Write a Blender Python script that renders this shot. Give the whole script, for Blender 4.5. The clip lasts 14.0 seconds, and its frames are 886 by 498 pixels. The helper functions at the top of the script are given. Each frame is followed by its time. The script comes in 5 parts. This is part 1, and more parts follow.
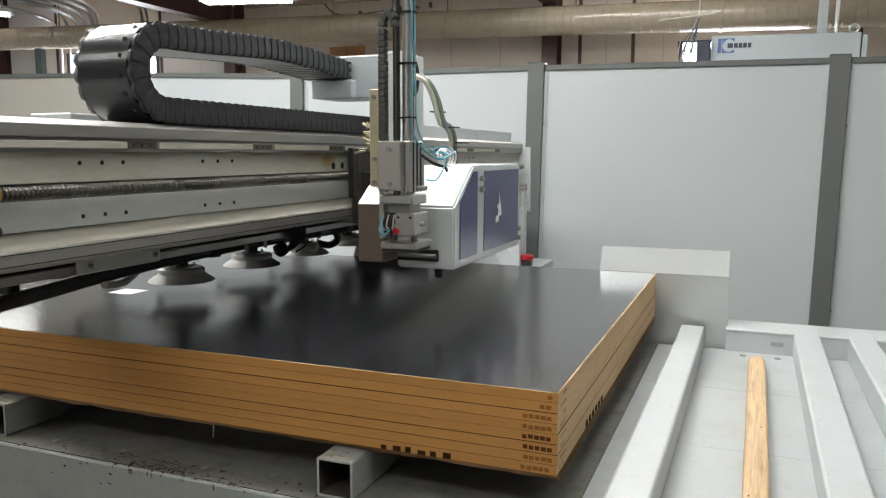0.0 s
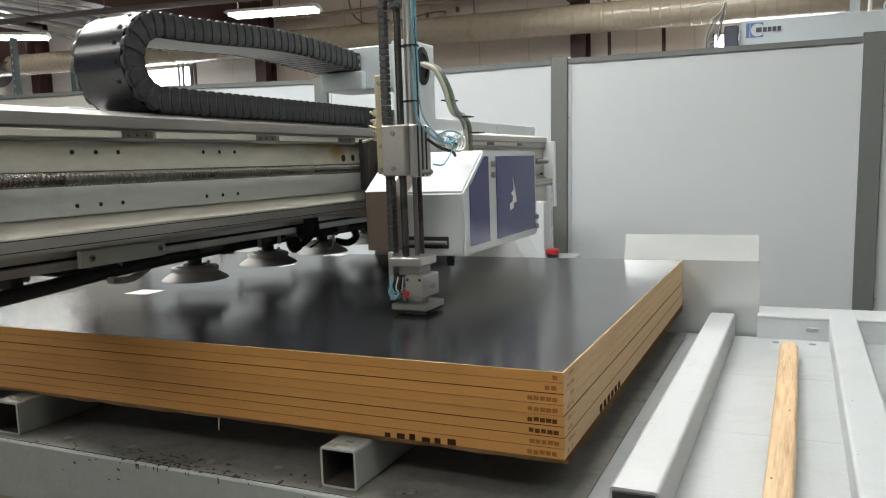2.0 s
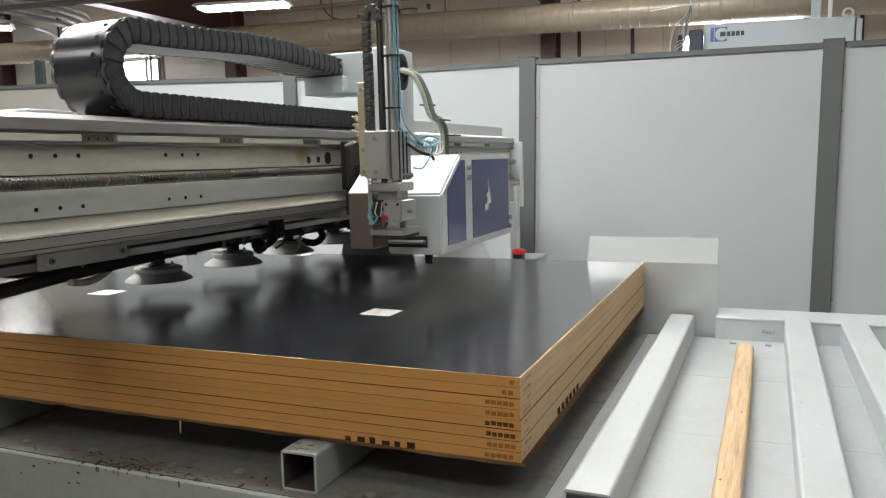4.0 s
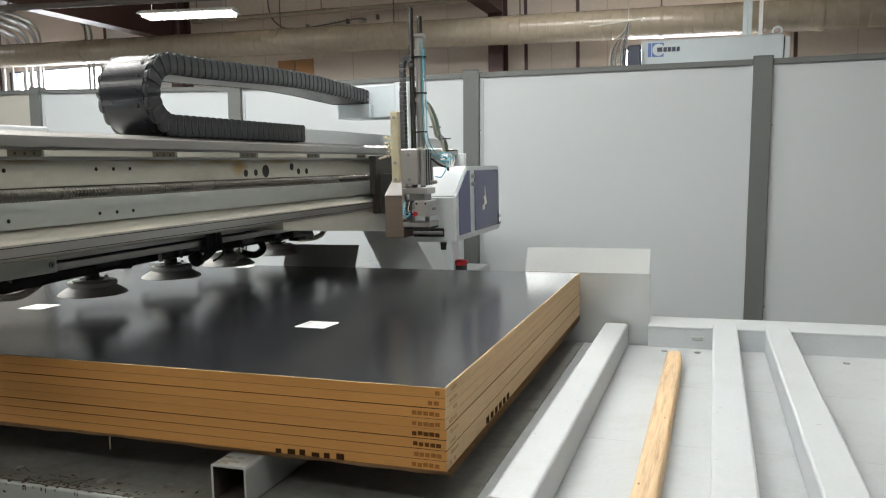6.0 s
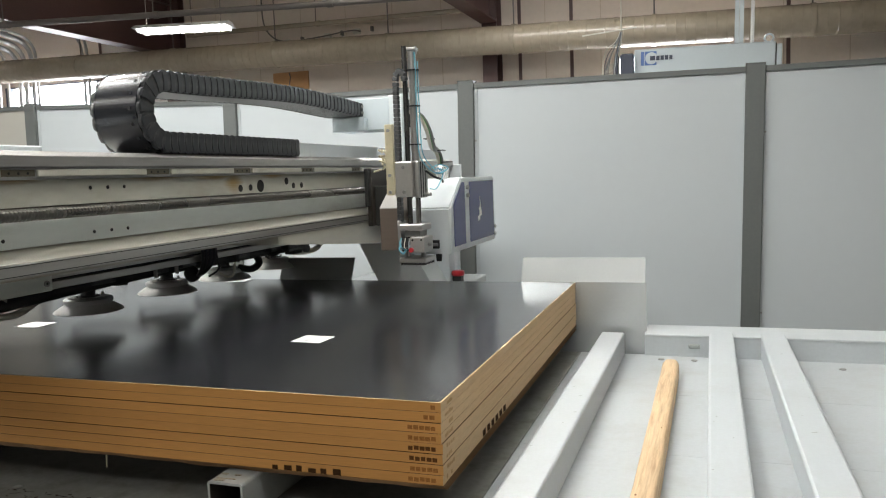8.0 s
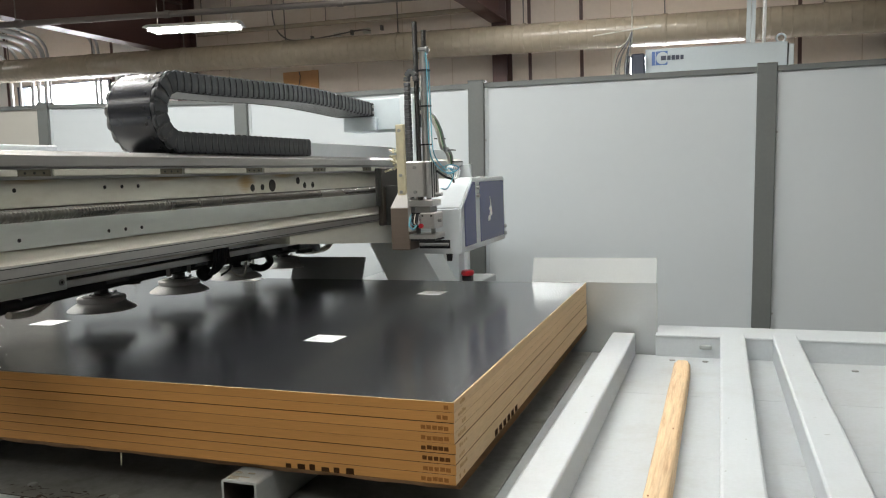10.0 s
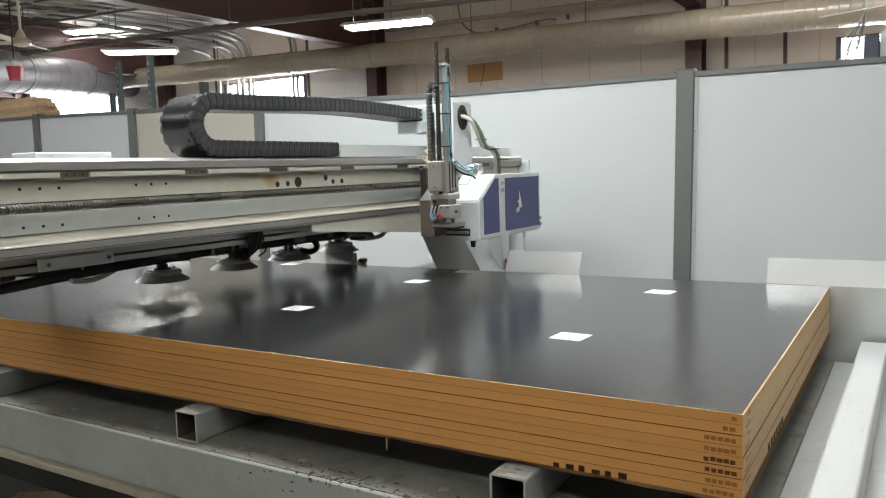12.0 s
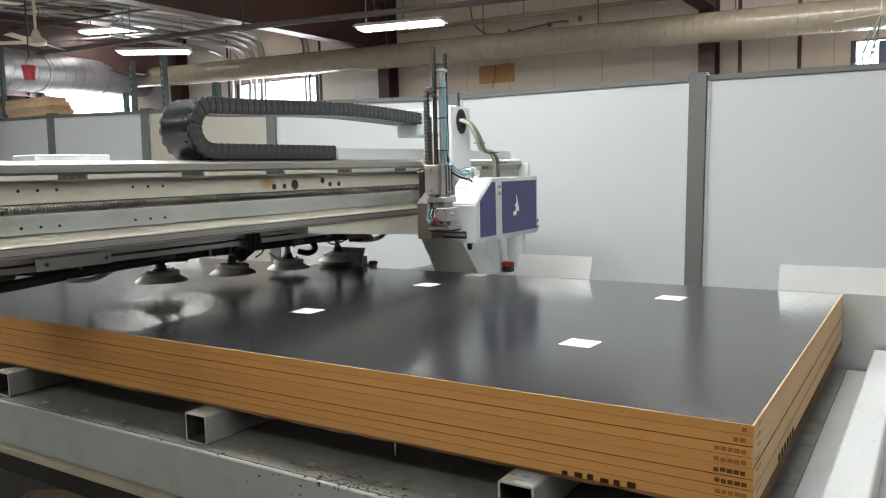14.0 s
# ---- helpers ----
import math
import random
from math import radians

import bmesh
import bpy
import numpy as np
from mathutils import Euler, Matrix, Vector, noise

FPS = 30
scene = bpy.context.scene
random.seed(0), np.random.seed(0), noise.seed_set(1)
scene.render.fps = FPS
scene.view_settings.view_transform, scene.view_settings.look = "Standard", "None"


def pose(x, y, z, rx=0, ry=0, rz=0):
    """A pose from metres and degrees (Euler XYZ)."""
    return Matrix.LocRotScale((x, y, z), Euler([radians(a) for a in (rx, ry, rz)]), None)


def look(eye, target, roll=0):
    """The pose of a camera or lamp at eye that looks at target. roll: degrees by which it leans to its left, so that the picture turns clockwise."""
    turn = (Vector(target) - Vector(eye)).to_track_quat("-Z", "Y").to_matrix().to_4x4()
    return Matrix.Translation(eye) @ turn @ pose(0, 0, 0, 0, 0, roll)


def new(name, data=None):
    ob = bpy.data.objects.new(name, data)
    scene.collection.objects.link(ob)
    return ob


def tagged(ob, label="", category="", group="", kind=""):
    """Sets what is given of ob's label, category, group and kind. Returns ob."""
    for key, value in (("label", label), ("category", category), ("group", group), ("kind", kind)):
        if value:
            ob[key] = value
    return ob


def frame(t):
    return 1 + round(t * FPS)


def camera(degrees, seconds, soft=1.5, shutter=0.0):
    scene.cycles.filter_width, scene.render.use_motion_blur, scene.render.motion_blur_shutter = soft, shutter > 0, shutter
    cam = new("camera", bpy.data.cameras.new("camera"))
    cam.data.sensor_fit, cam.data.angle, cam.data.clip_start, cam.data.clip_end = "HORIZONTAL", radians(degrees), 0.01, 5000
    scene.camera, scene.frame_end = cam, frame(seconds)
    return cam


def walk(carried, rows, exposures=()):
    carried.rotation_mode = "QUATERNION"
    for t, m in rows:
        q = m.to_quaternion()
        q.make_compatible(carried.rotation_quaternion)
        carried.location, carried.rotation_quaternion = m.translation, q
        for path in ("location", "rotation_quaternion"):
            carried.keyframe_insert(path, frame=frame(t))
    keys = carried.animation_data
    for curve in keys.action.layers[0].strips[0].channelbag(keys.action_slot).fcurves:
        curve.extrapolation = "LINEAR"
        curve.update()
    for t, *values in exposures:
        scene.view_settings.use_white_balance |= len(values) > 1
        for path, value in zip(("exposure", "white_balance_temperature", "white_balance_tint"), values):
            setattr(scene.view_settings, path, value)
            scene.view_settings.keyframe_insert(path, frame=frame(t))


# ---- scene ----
cam = camera(59.6, 14.0, soft=1.15, shutter=0.4)
PATH = [
    (0, (0.31, -1.354, 1.435), (-0.423, 0.49, 1.19), 0.1),
    (0.5, (0.336, -1.301, 1.395), (-0.422, 0.535, 1.165), -0.1),
    (1, (0.358, -1.28, 1.366), (-0.444, 0.54, 1.149), -0.8),
    (1.5, (0.356, -1.28, 1.364), (-0.46, 0.534, 1.153), -1.5),
    (2, (0.367, -1.284, 1.37), (-0.464, 0.523, 1.151), -2.0),
    (4.5, (0.408, -1.295, 1.396), (-0.324, 0.551, 1.163), -1.4),
    (5, (0.428, -1.299, 1.399), (-0.27, 0.561, 1.169), -1.4),
    (5.5, (0.445, -1.3, 1.402), (-0.222, 0.572, 1.175), -1.2),
    (6, (0.455, -1.306, 1.406), (-0.197, 0.573, 1.192), -1.3),
    (6.5, (0.46, -1.309, 1.412), (-0.174, 0.577, 1.21), -1.3),
    (7, (0.465, -1.306, 1.411), (-0.165, 0.582, 1.215), -1.5),
    (7.5, (0.467, -1.305, 1.412), (-0.171, 0.58, 1.217), -1.9),
    (8, (0.465, -1.307, 1.416), (-0.182, 0.575, 1.225), -2.1),
    (10.5, (0.45, -1.321, 1.422), (-0.234, 0.548, 1.227), -1.8),
    (11, (0.376, -1.354, 1.432), (-0.451, 0.457, 1.24), -1.8),
    (11.5, (0.304, -1.383, 1.439), (-0.668, 0.354, 1.24), -1.9),
    (12, (0.252, -1.393, 1.445), (-0.793, 0.3, 1.24), -1.9),
    (12.5, (0.239, -1.389, 1.451), (-0.824, 0.293, 1.244), -1.7),
    (13, (0.245, -1.383, 1.446), (-0.827, 0.293, 1.242), -1.6),
    (13.5, (0.251, -1.386, 1.454), (-0.819, 0.291, 1.251), -1.5),
    (14, (0.252, -1.391, 1.457), (-0.816, 0.288, 1.254), -1.5),
]
walk(cam, [(t, look(eye, target, roll)) for t, eye, target, roll in PATH])

# ---- world, sun, lamps ----
world = bpy.data.worlds.new("world")
scene.world = world
world.use_nodes = True
_wn = world.node_tree.nodes
_sky = _wn.new("ShaderNodeTexSky")
_sky.sky_type = "NISHITA"
_sky.sun_disc = False
_sky.sun_elevation, _sky.sun_rotation = radians(48), radians(-35)
world.node_tree.links.new(_sky.outputs[0], _wn["Background"].inputs[0])
_wn["Background"].inputs[1].default_value = 0.12

STACK_Z = 1.0          # top of the sheets
STACK_L = 3.66         # sheets run from x = -3.66 to 0
STACK_W = 1.542
TABLE_Z = 0.744
WALL_Y = 8.0
CEIL_Z = 3.98


def light(name, kind, m, energy, color=(1, 1, 1), size=(1, 1)):
    data = bpy.data.lights.new(name, kind)
    data.energy, data.color = energy, color
    if kind == "AREA":
        data.shape, data.size, data.size_y = "RECTANGLE", size[0], size[1]
    ob = new(name, data)
    ob.matrix_world = m
    return ob


# ---- materials ----
def material(name, color, rough=0.5, metal=0.0, vary=0.12, grain=60.0, stain=2.5, bump=0.04, stretch=(1, 1, 1),
             emit=0.0, spec=0.5, coat=0.0, dirt=None, dirt_amount=0.0, island=0.0, rough_vary=0.12):
    """A painted, plastic or metal surface with variation at two scales, fine relief and optional stains."""
    m = bpy.data.materials.new(name)
    m.use_nodes = True
    nt = m.node_tree
    n, link = nt.nodes, nt.links.new
    b = n["Principled BSDF"]
    b.inputs["Metallic"].default_value = metal
    b.inputs["Specular IOR Level"].default_value = spec
    b.inputs["Coat Weight"].default_value = coat
    tc = n.new("ShaderNodeTexCoord")
    mp = n.new("ShaderNodeMapping")
    mp.inputs["Scale"].default_value = stretch
    link(tc.outputs["Object"], mp.inputs[0])
    fine = n.new("ShaderNodeTexNoise")
    fine.inputs["Scale"].default_value, fine.inputs["Detail"].default_value = grain, 4
    link(mp.outputs[0], fine.inputs["Vector"])
    big = n.new("ShaderNodeTexNoise")
    big.inputs["Scale"].default_value, big.inputs["Detail"].default_value = stain, 5
    link(mp.outputs[0], big.inputs["Vector"])
    add = n.new("ShaderNodeMath")
    add.operation = "ADD"
    link(fine.outputs[0], add.inputs[0])
    link(big.outputs[0], add.inputs[1])
    ramp = n.new("ShaderNodeMapRange")
    ramp.inputs["From Min"].default_value, ramp.inputs["From Max"].default_value = 0.6, 1.4
    ramp.inputs["To Min"].default_value, ramp.inputs["To Max"].default_value = 1 - vary, 1 + vary
    link(add.outputs[0], ramp.inputs[0])
    mul = n.new("ShaderNodeVectorMath")
    mul.operation = "SCALE"
    mul.inputs[0].default_value = color
    link(ramp.outputs[0], mul.inputs["Scale"])
    last = mul.outputs[0]
    if island:
        geo = n.new("ShaderNodeObjectInfo")
        r2 = n.new("ShaderNodeMapRange")
        r2.inputs["To Min"].default_value, r2.inputs["To Max"].default_value = 1 - island, 1 + island
        link(geo.outputs["Random"], r2.inputs[0])
        m2 = n.new("ShaderNodeVectorMath")
        m2.operation = "SCALE"
        link(last, m2.inputs[0])
        link(r2.outputs[0], m2.inputs["Scale"])
        last = m2.outputs[0]
    if dirt:
        dn = n.new("ShaderNodeTexNoise")
        dn.inputs["Scale"].default_value, dn.inputs["Detail"].default_value = stain * 2.3, 8
        dn.inputs["Roughness"].default_value = 0.7
        link(mp.outputs[0], dn.inputs["Vector"])
        dr = n.new("ShaderNodeMapRange")
        dr.inputs["From Min"].default_value, dr.inputs["From Max"].default_value = 0.5, 0.75
        dr.inputs["To Max"].default_value = dirt_amount
        link(dn.outputs[0], dr.inputs[0])
        mx = n.new("ShaderNodeMix")
        mx.data_type = "RGBA"
        link(dr.outputs[0], mx.inputs[0])
        link(last, mx.inputs[6])
        mx.inputs[7].default_value = (*dirt, 1)
        last = mx.outputs[2]
    link(last, b.inputs["Base Color"])
    rr = n.new("ShaderNodeMapRange")
    rr.inputs["From Min"].default_value, rr.inputs["From Max"].default_value = 0.3, 0.7
    rr.inputs["To Min"].default_value, rr.inputs["To Max"].default_value = max(rough - rough_vary * rough, 0.02), min(rough + rough_vary * rough, 1)
    link(big.outputs[0], rr.inputs[0])
    link(rr.outputs[0], b.inputs["Roughness"])
    if bump:
        bp = n.new("ShaderNodeBump")
        bp.inputs["Strength"].default_value, bp.inputs["Distance"].default_value = bump, 0.003
        link(fine.outputs[0], bp.inputs["Height"])
        link(bp.outputs[0], b.inputs["Normal"])
    if emit:
        b.inputs["Emission Color"].default_value = (*color, 1)
        b.inputs["Emission Strength"].default_value = emit
    return m


def glow(name, color, strength):
    m = bpy.data.materials.new(name)
    m.use_nodes = True
    n = m.node_tree.nodes
    e = n.new("ShaderNodeEmission")
    e.inputs[0].default_value, e.inputs[1].default_value = (*color, 1), strength
    m.node_tree.links.new(e.outputs[0], n["Material Output"].inputs[0])
    return m


M = dict(
    laminate=material("dark_laminate", (0.020, 0.021, 0.024), 0.185, vary=0.06, grain=220, bump=0.005, spec=0.72, rough_vary=0.1),
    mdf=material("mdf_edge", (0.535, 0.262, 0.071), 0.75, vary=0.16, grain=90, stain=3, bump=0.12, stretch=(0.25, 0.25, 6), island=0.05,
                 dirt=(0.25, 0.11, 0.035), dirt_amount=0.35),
    # paler copy of the edge: the light on end and top faces is in its colour
    mdf_side=material("mdf_lit_edge", (0.62, 0.45, 0.26), 0.8, vary=0.14, grain=90, stain=3, bump=0.12, stretch=(0.3, 0.3, 6), island=0.05,
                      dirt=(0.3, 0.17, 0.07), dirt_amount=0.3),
    ply=material("base_board", (0.20, 0.115, 0.055), 0.85, vary=0.25, bump=0.2),
    white_steel=material("white_painted_steel", (0.47, 0.502, 0.52), 0.38, vary=0.05, grain=120, bump=0.03, dirt=(0.33, 0.33, 0.31), dirt_amount=0.25),
    stop_metal=material("bright_sheet_metal", (0.60, 0.63, 0.64), 0.24, metal=0.55, vary=0.03, grain=120, bump=0.01),
    tube_paint=material("grey_tube_paint", (0.37, 0.395, 0.385), 0.42, vary=0.08, grain=90, bump=0.03, dirt=(0.16, 0.13, 0.09), dirt_amount=0.45),
    old_dirt=material("old_dirt", (0.05, 0.045, 0.038), 0.9, vary=0.3, grain=200, bump=0.05, spec=0.1),
    tube_inside=material("dark_tube_inside", (0.06, 0.05, 0.042), 0.7, vary=0.25, bump=0.1),
    table_plate=material("grey_table_plate", (0.43, 0.458, 0.472), 0.42, vary=0.06, grain=90, bump=0.03, dirt=(0.30, 0.29, 0.26), dirt_amount=0.4),
    # real grime, with the stack's shade also put into the base colour
    grimy_shaded_plate=material("grimy_shaded_table_plate", (0.175, 0.178, 0.162), 0.5, vary=0.22, grain=60, stain=6, bump=0.05, dirt=(0.085, 0.075, 0.06), dirt_amount=0.85),
    green_grey=material("grey_green_paint", (0.31, 0.335, 0.32), 0.45, vary=0.08, grain=80, bump=0.03, dirt=(0.16, 0.15, 0.12), dirt_amount=0.3),
    beige_strip=material("beige_flange", (0.33, 0.30, 0.225), 0.5, vary=0.12, dirt=(0.2, 0.17, 0.12), dirt_amount=0.5),
    fence_panel=material("fence_panel", (0.51, 0.551, 0.572), 0.35, vary=0.015, grain=20, stain=1.0, bump=0.015, rough_vary=0.06),
    fence_cream=material("yellowed_fence_panel", (0.435, 0.425, 0.385), 0.4, vary=0.02, grain=20, stain=1.0, bump=0.015, rough_vary=0.06),
    fence_post=material("grey_fence_post", (0.125, 0.135, 0.13), 0.5, vary=0.06, bump=0.03),
    galv=material("dull_steel", (0.33, 0.33, 0.32), 0.42, metal=0.7, vary=0.1, grain=150, stretch=(1, 0.08, 1), bump=0.05),
    alu=material("brushed_aluminium", (0.46, 0.455, 0.435), 0.42, metal=0.8, vary=0.08, grain=180, stretch=(1, 0.06, 1), bump=0.05,
                 dirt=(0.25, 0.23, 0.2), dirt_amount=0.3),
    alu_plain=material("machined_aluminium", (0.50, 0.49, 0.47), 0.34, metal=0.8, vary=0.06, grain=140, bump=0.04),
    beam_paint=material("beam_paint", (0.53, 0.525, 0.455), 0.42, vary=0.07, grain=60, stretch=(1, 0.25, 1), bump=0.03,
                        dirt=(0.28, 0.235, 0.13), dirt_amount=0.55),
    beam_paint_low=material("beam_paint_lower", (0.60, 0.64, 0.61), 0.42, vary=0.07, grain=60, stretch=(1, 0.25, 1), bump=0.03,
                            dirt=(0.22, 0.22, 0.175), dirt_amount=0.5),
    screw=material("ball_screw_steel", (0.27, 0.262, 0.245), 0.27, metal=0.9, vary=0.1, bump=0.05),
    rod_steel=material("dark_polished_steel", (0.13, 0.128, 0.125), 0.26, metal=0.9, vary=0.06, grain=150, bump=0.02),
    grease=material("ochre_grease", (0.28, 0.17, 0.03), 0.5, vary=0.2, bump=0.2),
    plastic=material("black_plastic", (0.036, 0.039, 0.043), 0.40, vary=0.25, grain=50, stain=8, bump=0.06, spec=0.5,
                     dirt=(0.17, 0.165, 0.155), dirt_amount=0.7),
    plastic_lid=material("chain_lid_plastic", (0.012, 0.014, 0.020), 0.25, vary=0.2, grain=50, bump=0.04, spec=0.5),
    inner_lid=material("grey_lid_plastic", (0.10, 0.10, 0.10), 0.4, vary=0.1, bump=0.03),
    rubber=material("black_rubber", (0.022, 0.022, 0.023), 0.6, vary=0.2, bump=0.1),
    bundle=material("dark_blue_cable", (0.020, 0.022, 0.030), 0.45, vary=0.2, grain=120, bump=0.06),
    cup_rubber=material("grey_rubber", (0.46, 0.46, 0.45), 0.6, vary=0.1, grain=60, bump=0.06),
    cover=material("white_machine_cover", (0.62, 0.665, 0.685), 0.30, vary=0.03, bump=0.02),
    cover_inox=material("steel_side_plate", (0.24, 0.19, 0.155), 0.38, metal=0.5, vary=0.06, grain=150, stretch=(0.08, 0.08, 1), bump=0.04),
    blue_window=material("blue_window", (0.070, 0.078, 0.20), 0.22, vary=0.05, bump=0.0, spec=0.22),
    joint_steel=material("brown_steel_plate", (0.13, 0.115, 0.08), 0.5, metal=0.3, vary=0.2, grain=60, bump=0.04),
    ledge=material("worn_cream_ledge", (0.42, 0.405, 0.35), 0.45, vary=0.10, grain=70, stretch=(1, 0.1, 1), bump=0.03, dirt=(0.36, 0.31, 0.21), dirt_amount=0.5),
    beam_stained=material("stained_beam_paint", (0.55, 0.55, 0.475), 0.42, vary=0.08, grain=60, stretch=(1, 0.35, 1), bump=0.03,
                          dirt=(0.30, 0.25, 0.14), dirt_amount=0.5),
    cream=material("cream_plate", (0.55, 0.50, 0.34), 0.5, vary=0.1, bump=0.05, dirt=(0.35, 0.25, 0.08), dirt_amount=0.6),
    blue_hose=material("blue_air_hose", (0.17, 0.44, 0.55), 0.3, vary=0.05, bump=0.0),
    green_hose=material("green_cable", (0.08, 0.22, 0.07), 0.4, vary=0.1, bump=0.0),
    grey_hose=material("grey_cable", (0.22, 0.22, 0.22), 0.4, vary=0.1, bump=0.02),
    clear_hose=material("milky_hose", (0.55, 0.53, 0.46), 0.3, vary=0.1, bump=0.05),
    pink_red=material("faded_red_plastic", (0.55, 0.07, 0.09), 0.4, vary=0.1, bump=0.0),
    dark_red=material("dark_red_plastic", (0.20, 0.02, 0.025), 0.4, vary=0.1, bump=0.0),
    red=material("red_plastic", (0.45, 0.02, 0.03), 0.3, vary=0.1, bump=0.0),
    paper=material("white_paper", (0.86, 0.86, 0.86), 0.55, vary=0.02, bump=0.02),
    ink=material("black_ink", (0.045, 0.022, 0.010), 0.95, vary=0.5, grain=500, bump=0.0, spec=0.05),
    ink_mid=material("brown_ink", (0.11, 0.048, 0.017), 0.95, vary=0.5, grain=500, bump=0.0, spec=0.05),
    ink_side=material("pale_worn_ink", (0.46, 0.31, 0.16), 0.8, vary=0.4, grain=500, bump=0.0, spec=0.05),
    ink_faint=material("faded_ink", (0.30, 0.135, 0.042), 0.95, vary=0.45, grain=500, bump=0.0, spec=0.05),
    # brown steel with the shadow at carriage and screw put into its colour
    shaded_steel=material("shaded_brown_steel", (0.045, 0.038, 0.030), 0.45, vary=0.2, bump=0.05),
    sheet_face=material("brown_sheet_face", (0.062, 0.030, 0.013), 0.8, vary=0.3, grain=40, bump=0.03, spec=0.08),
    dirt_crumb=material("dark_crumbs", (0.05, 0.038, 0.026), 0.9, vary=0.4),
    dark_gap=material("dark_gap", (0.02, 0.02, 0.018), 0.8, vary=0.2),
    pine=material("pine_wood", (0.60, 0.43, 0.26), 0.65, vary=0.30, grain=55, stain=9, bump=0.2, stretch=(4.0, 0.22, 4.0),
                  dirt=(0.26, 0.13, 0.05), dirt_amount=0.75),
    knot=material("pine_knot", (0.22, 0.10, 0.035), 0.7, vary=0.35, grain=300, bump=0.1),
    seam=material("wall_seam", (0.55, 0.455, 0.365), 0.7, vary=0.1, bump=0.0),
    lumber=material("stacked_lumber", (0.62, 0.45, 0.27), 0.7, vary=0.2, grain=30, stain=6, bump=0.1, island=0.2),
    concrete=material("concrete_floor", (0.16, 0.155, 0.145), 0.6, vary=0.15, grain=30, stain=1.2, bump=0.08),
    wall=material("cream_wall_panel", (0.69, 0.605, 0.53), 0.7, vary=0.05, grain=20, stain=0.8, bump=0.03),
    wall_white=material("white_wall_panel", (0.76, 0.73, 0.71), 0.7, vary=0.05, grain=20, stain=0.8, bump=0.03),
    wall_plain=material("plain_wall", (0.66, 0.64, 0.60), 0.75, vary=0.05, grain=20, stain=0.8, bump=0.03),
    maroon=material("maroon_steel", (0.075, 0.035, 0.032), 0.5, vary=0.12, grain=40, bump=0.05),
    roof=material("roof_insulation", (0.60, 0.52, 0.40), 0.7, vary=0.1, grain=20, stain=1.5, bump=0.1),
    pipe=material("grey_pipe", (0.125, 0.11, 0.10), 0.5, vary=0.1, bump=0.03),
    conduit=material("conduit_steel", (0.42, 0.42, 0.42), 0.35, metal=0.7, vary=0.1, bump=0.02),
    duct=material("tan_duct", (0.345, 0.295, 0.225), 0.24, vary=0.12, grain=14, stain=2, bump=0.06, spec=0.6),
    duct_grey=material("grey_duct", (0.17, 0.16, 0.17), 0.4, metal=0.3, vary=0.1, grain=14, bump=0.05),
    cardboard=material("orange_board", (0.50, 0.27, 0.12), 0.8, vary=0.08, bump=0.05),
    cabinet=material("cabinet_paint", (0.52, 0.585, 0.615), 0.4, vary=0.03, bump=0.02),
    logo_blue=material("logo_blue", (0.10, 0.18, 0.42), 0.4, vary=0.03, bump=0.0),
    logo_dark=material("logo_dark", (0.05, 0.06, 0.09), 0.4, vary=0.03, bump=0.0),
    rack=material("rack_green", (0.07, 0.10, 0.10), 0.5, vary=0.1, bump=0.03),
    tube=glow("fluorescent_tube", (1.0, 0.97, 0.92), 9.0),
    daylight=glow("bright_outdoors", (0.93, 0.96, 1.0), 18.0),
    fan=material("fan_plastic", (0.78, 0.73, 0.60), 0.5, vary=0.05, bump=0.0),
)


def add_grease(mat, spots, color):
    """Old grease that has crept over a painted web: soft ragged spots at (y, z, half length, half height)."""
    nt = mat.node_tree
    n, link = nt.nodes, nt.links.new
    b = n["Principled BSDF"]
    old = b.inputs["Base Color"].links[0].from_socket
    xyz = n.new("ShaderNodeSeparateXYZ")
    link(n.new("ShaderNodeTexCoord").outputs["Object"], xyz.inputs[0])
    rag = n.new("ShaderNodeTexNoise")
    rag.inputs["Scale"].default_value, rag.inputs["Detail"].default_value = 22, 6

    def calc(op, p, q):
        m = n.new("ShaderNodeMath")
        m.operation = op
        for k, v in enumerate((p, q)):
            if isinstance(v, float):
                m.inputs[k].default_value = v
            else:
                link(v, m.inputs[k])
        return m.outputs[0]
    total = None
    for y, z, wy, wz in spots:
        u = calc("POWER", calc("ABSOLUTE", calc("DIVIDE", calc("SUBTRACT", xyz.outputs[1], float(y)), float(wy)), 0.0), 1.6)
        v = calc("POWER", calc("ABSOLUTE", calc("DIVIDE", calc("SUBTRACT", xyz.outputs[2], float(z)), float(wz)), 0.0), 1.6)
        d = calc("SUBTRACT", calc("ADD", calc("MULTIPLY", rag.outputs[0], 0.9), 0.75), calc("ADD", u, v))
        total = d if total is None else calc("MAXIMUM", total, d)
    mix = n.new("ShaderNodeMix")
    mix.data_type = "RGBA"
    fac = calc("MINIMUM", calc("MAXIMUM", calc("MULTIPLY", total, 0.75), 0.0), 0.85)
    link(fac, mix.inputs[0])
    link(old, mix.inputs[6])
    mix.inputs[7].default_value = (*color, 1)
    link(mix.outputs[2], b.inputs["Base Color"])


add_grease(M["beam_stained"], ((0.695, 1.418, 0.05, 0.036), (0.60, 1.437, 0.12, 0.013), (0.34, 1.440, 0.12, 0.014), (-0.09, 1.440, 0.10, 0.012), (0.92, 1.436, 0.09, 0.012)), (0.36, 0.215, 0.04))


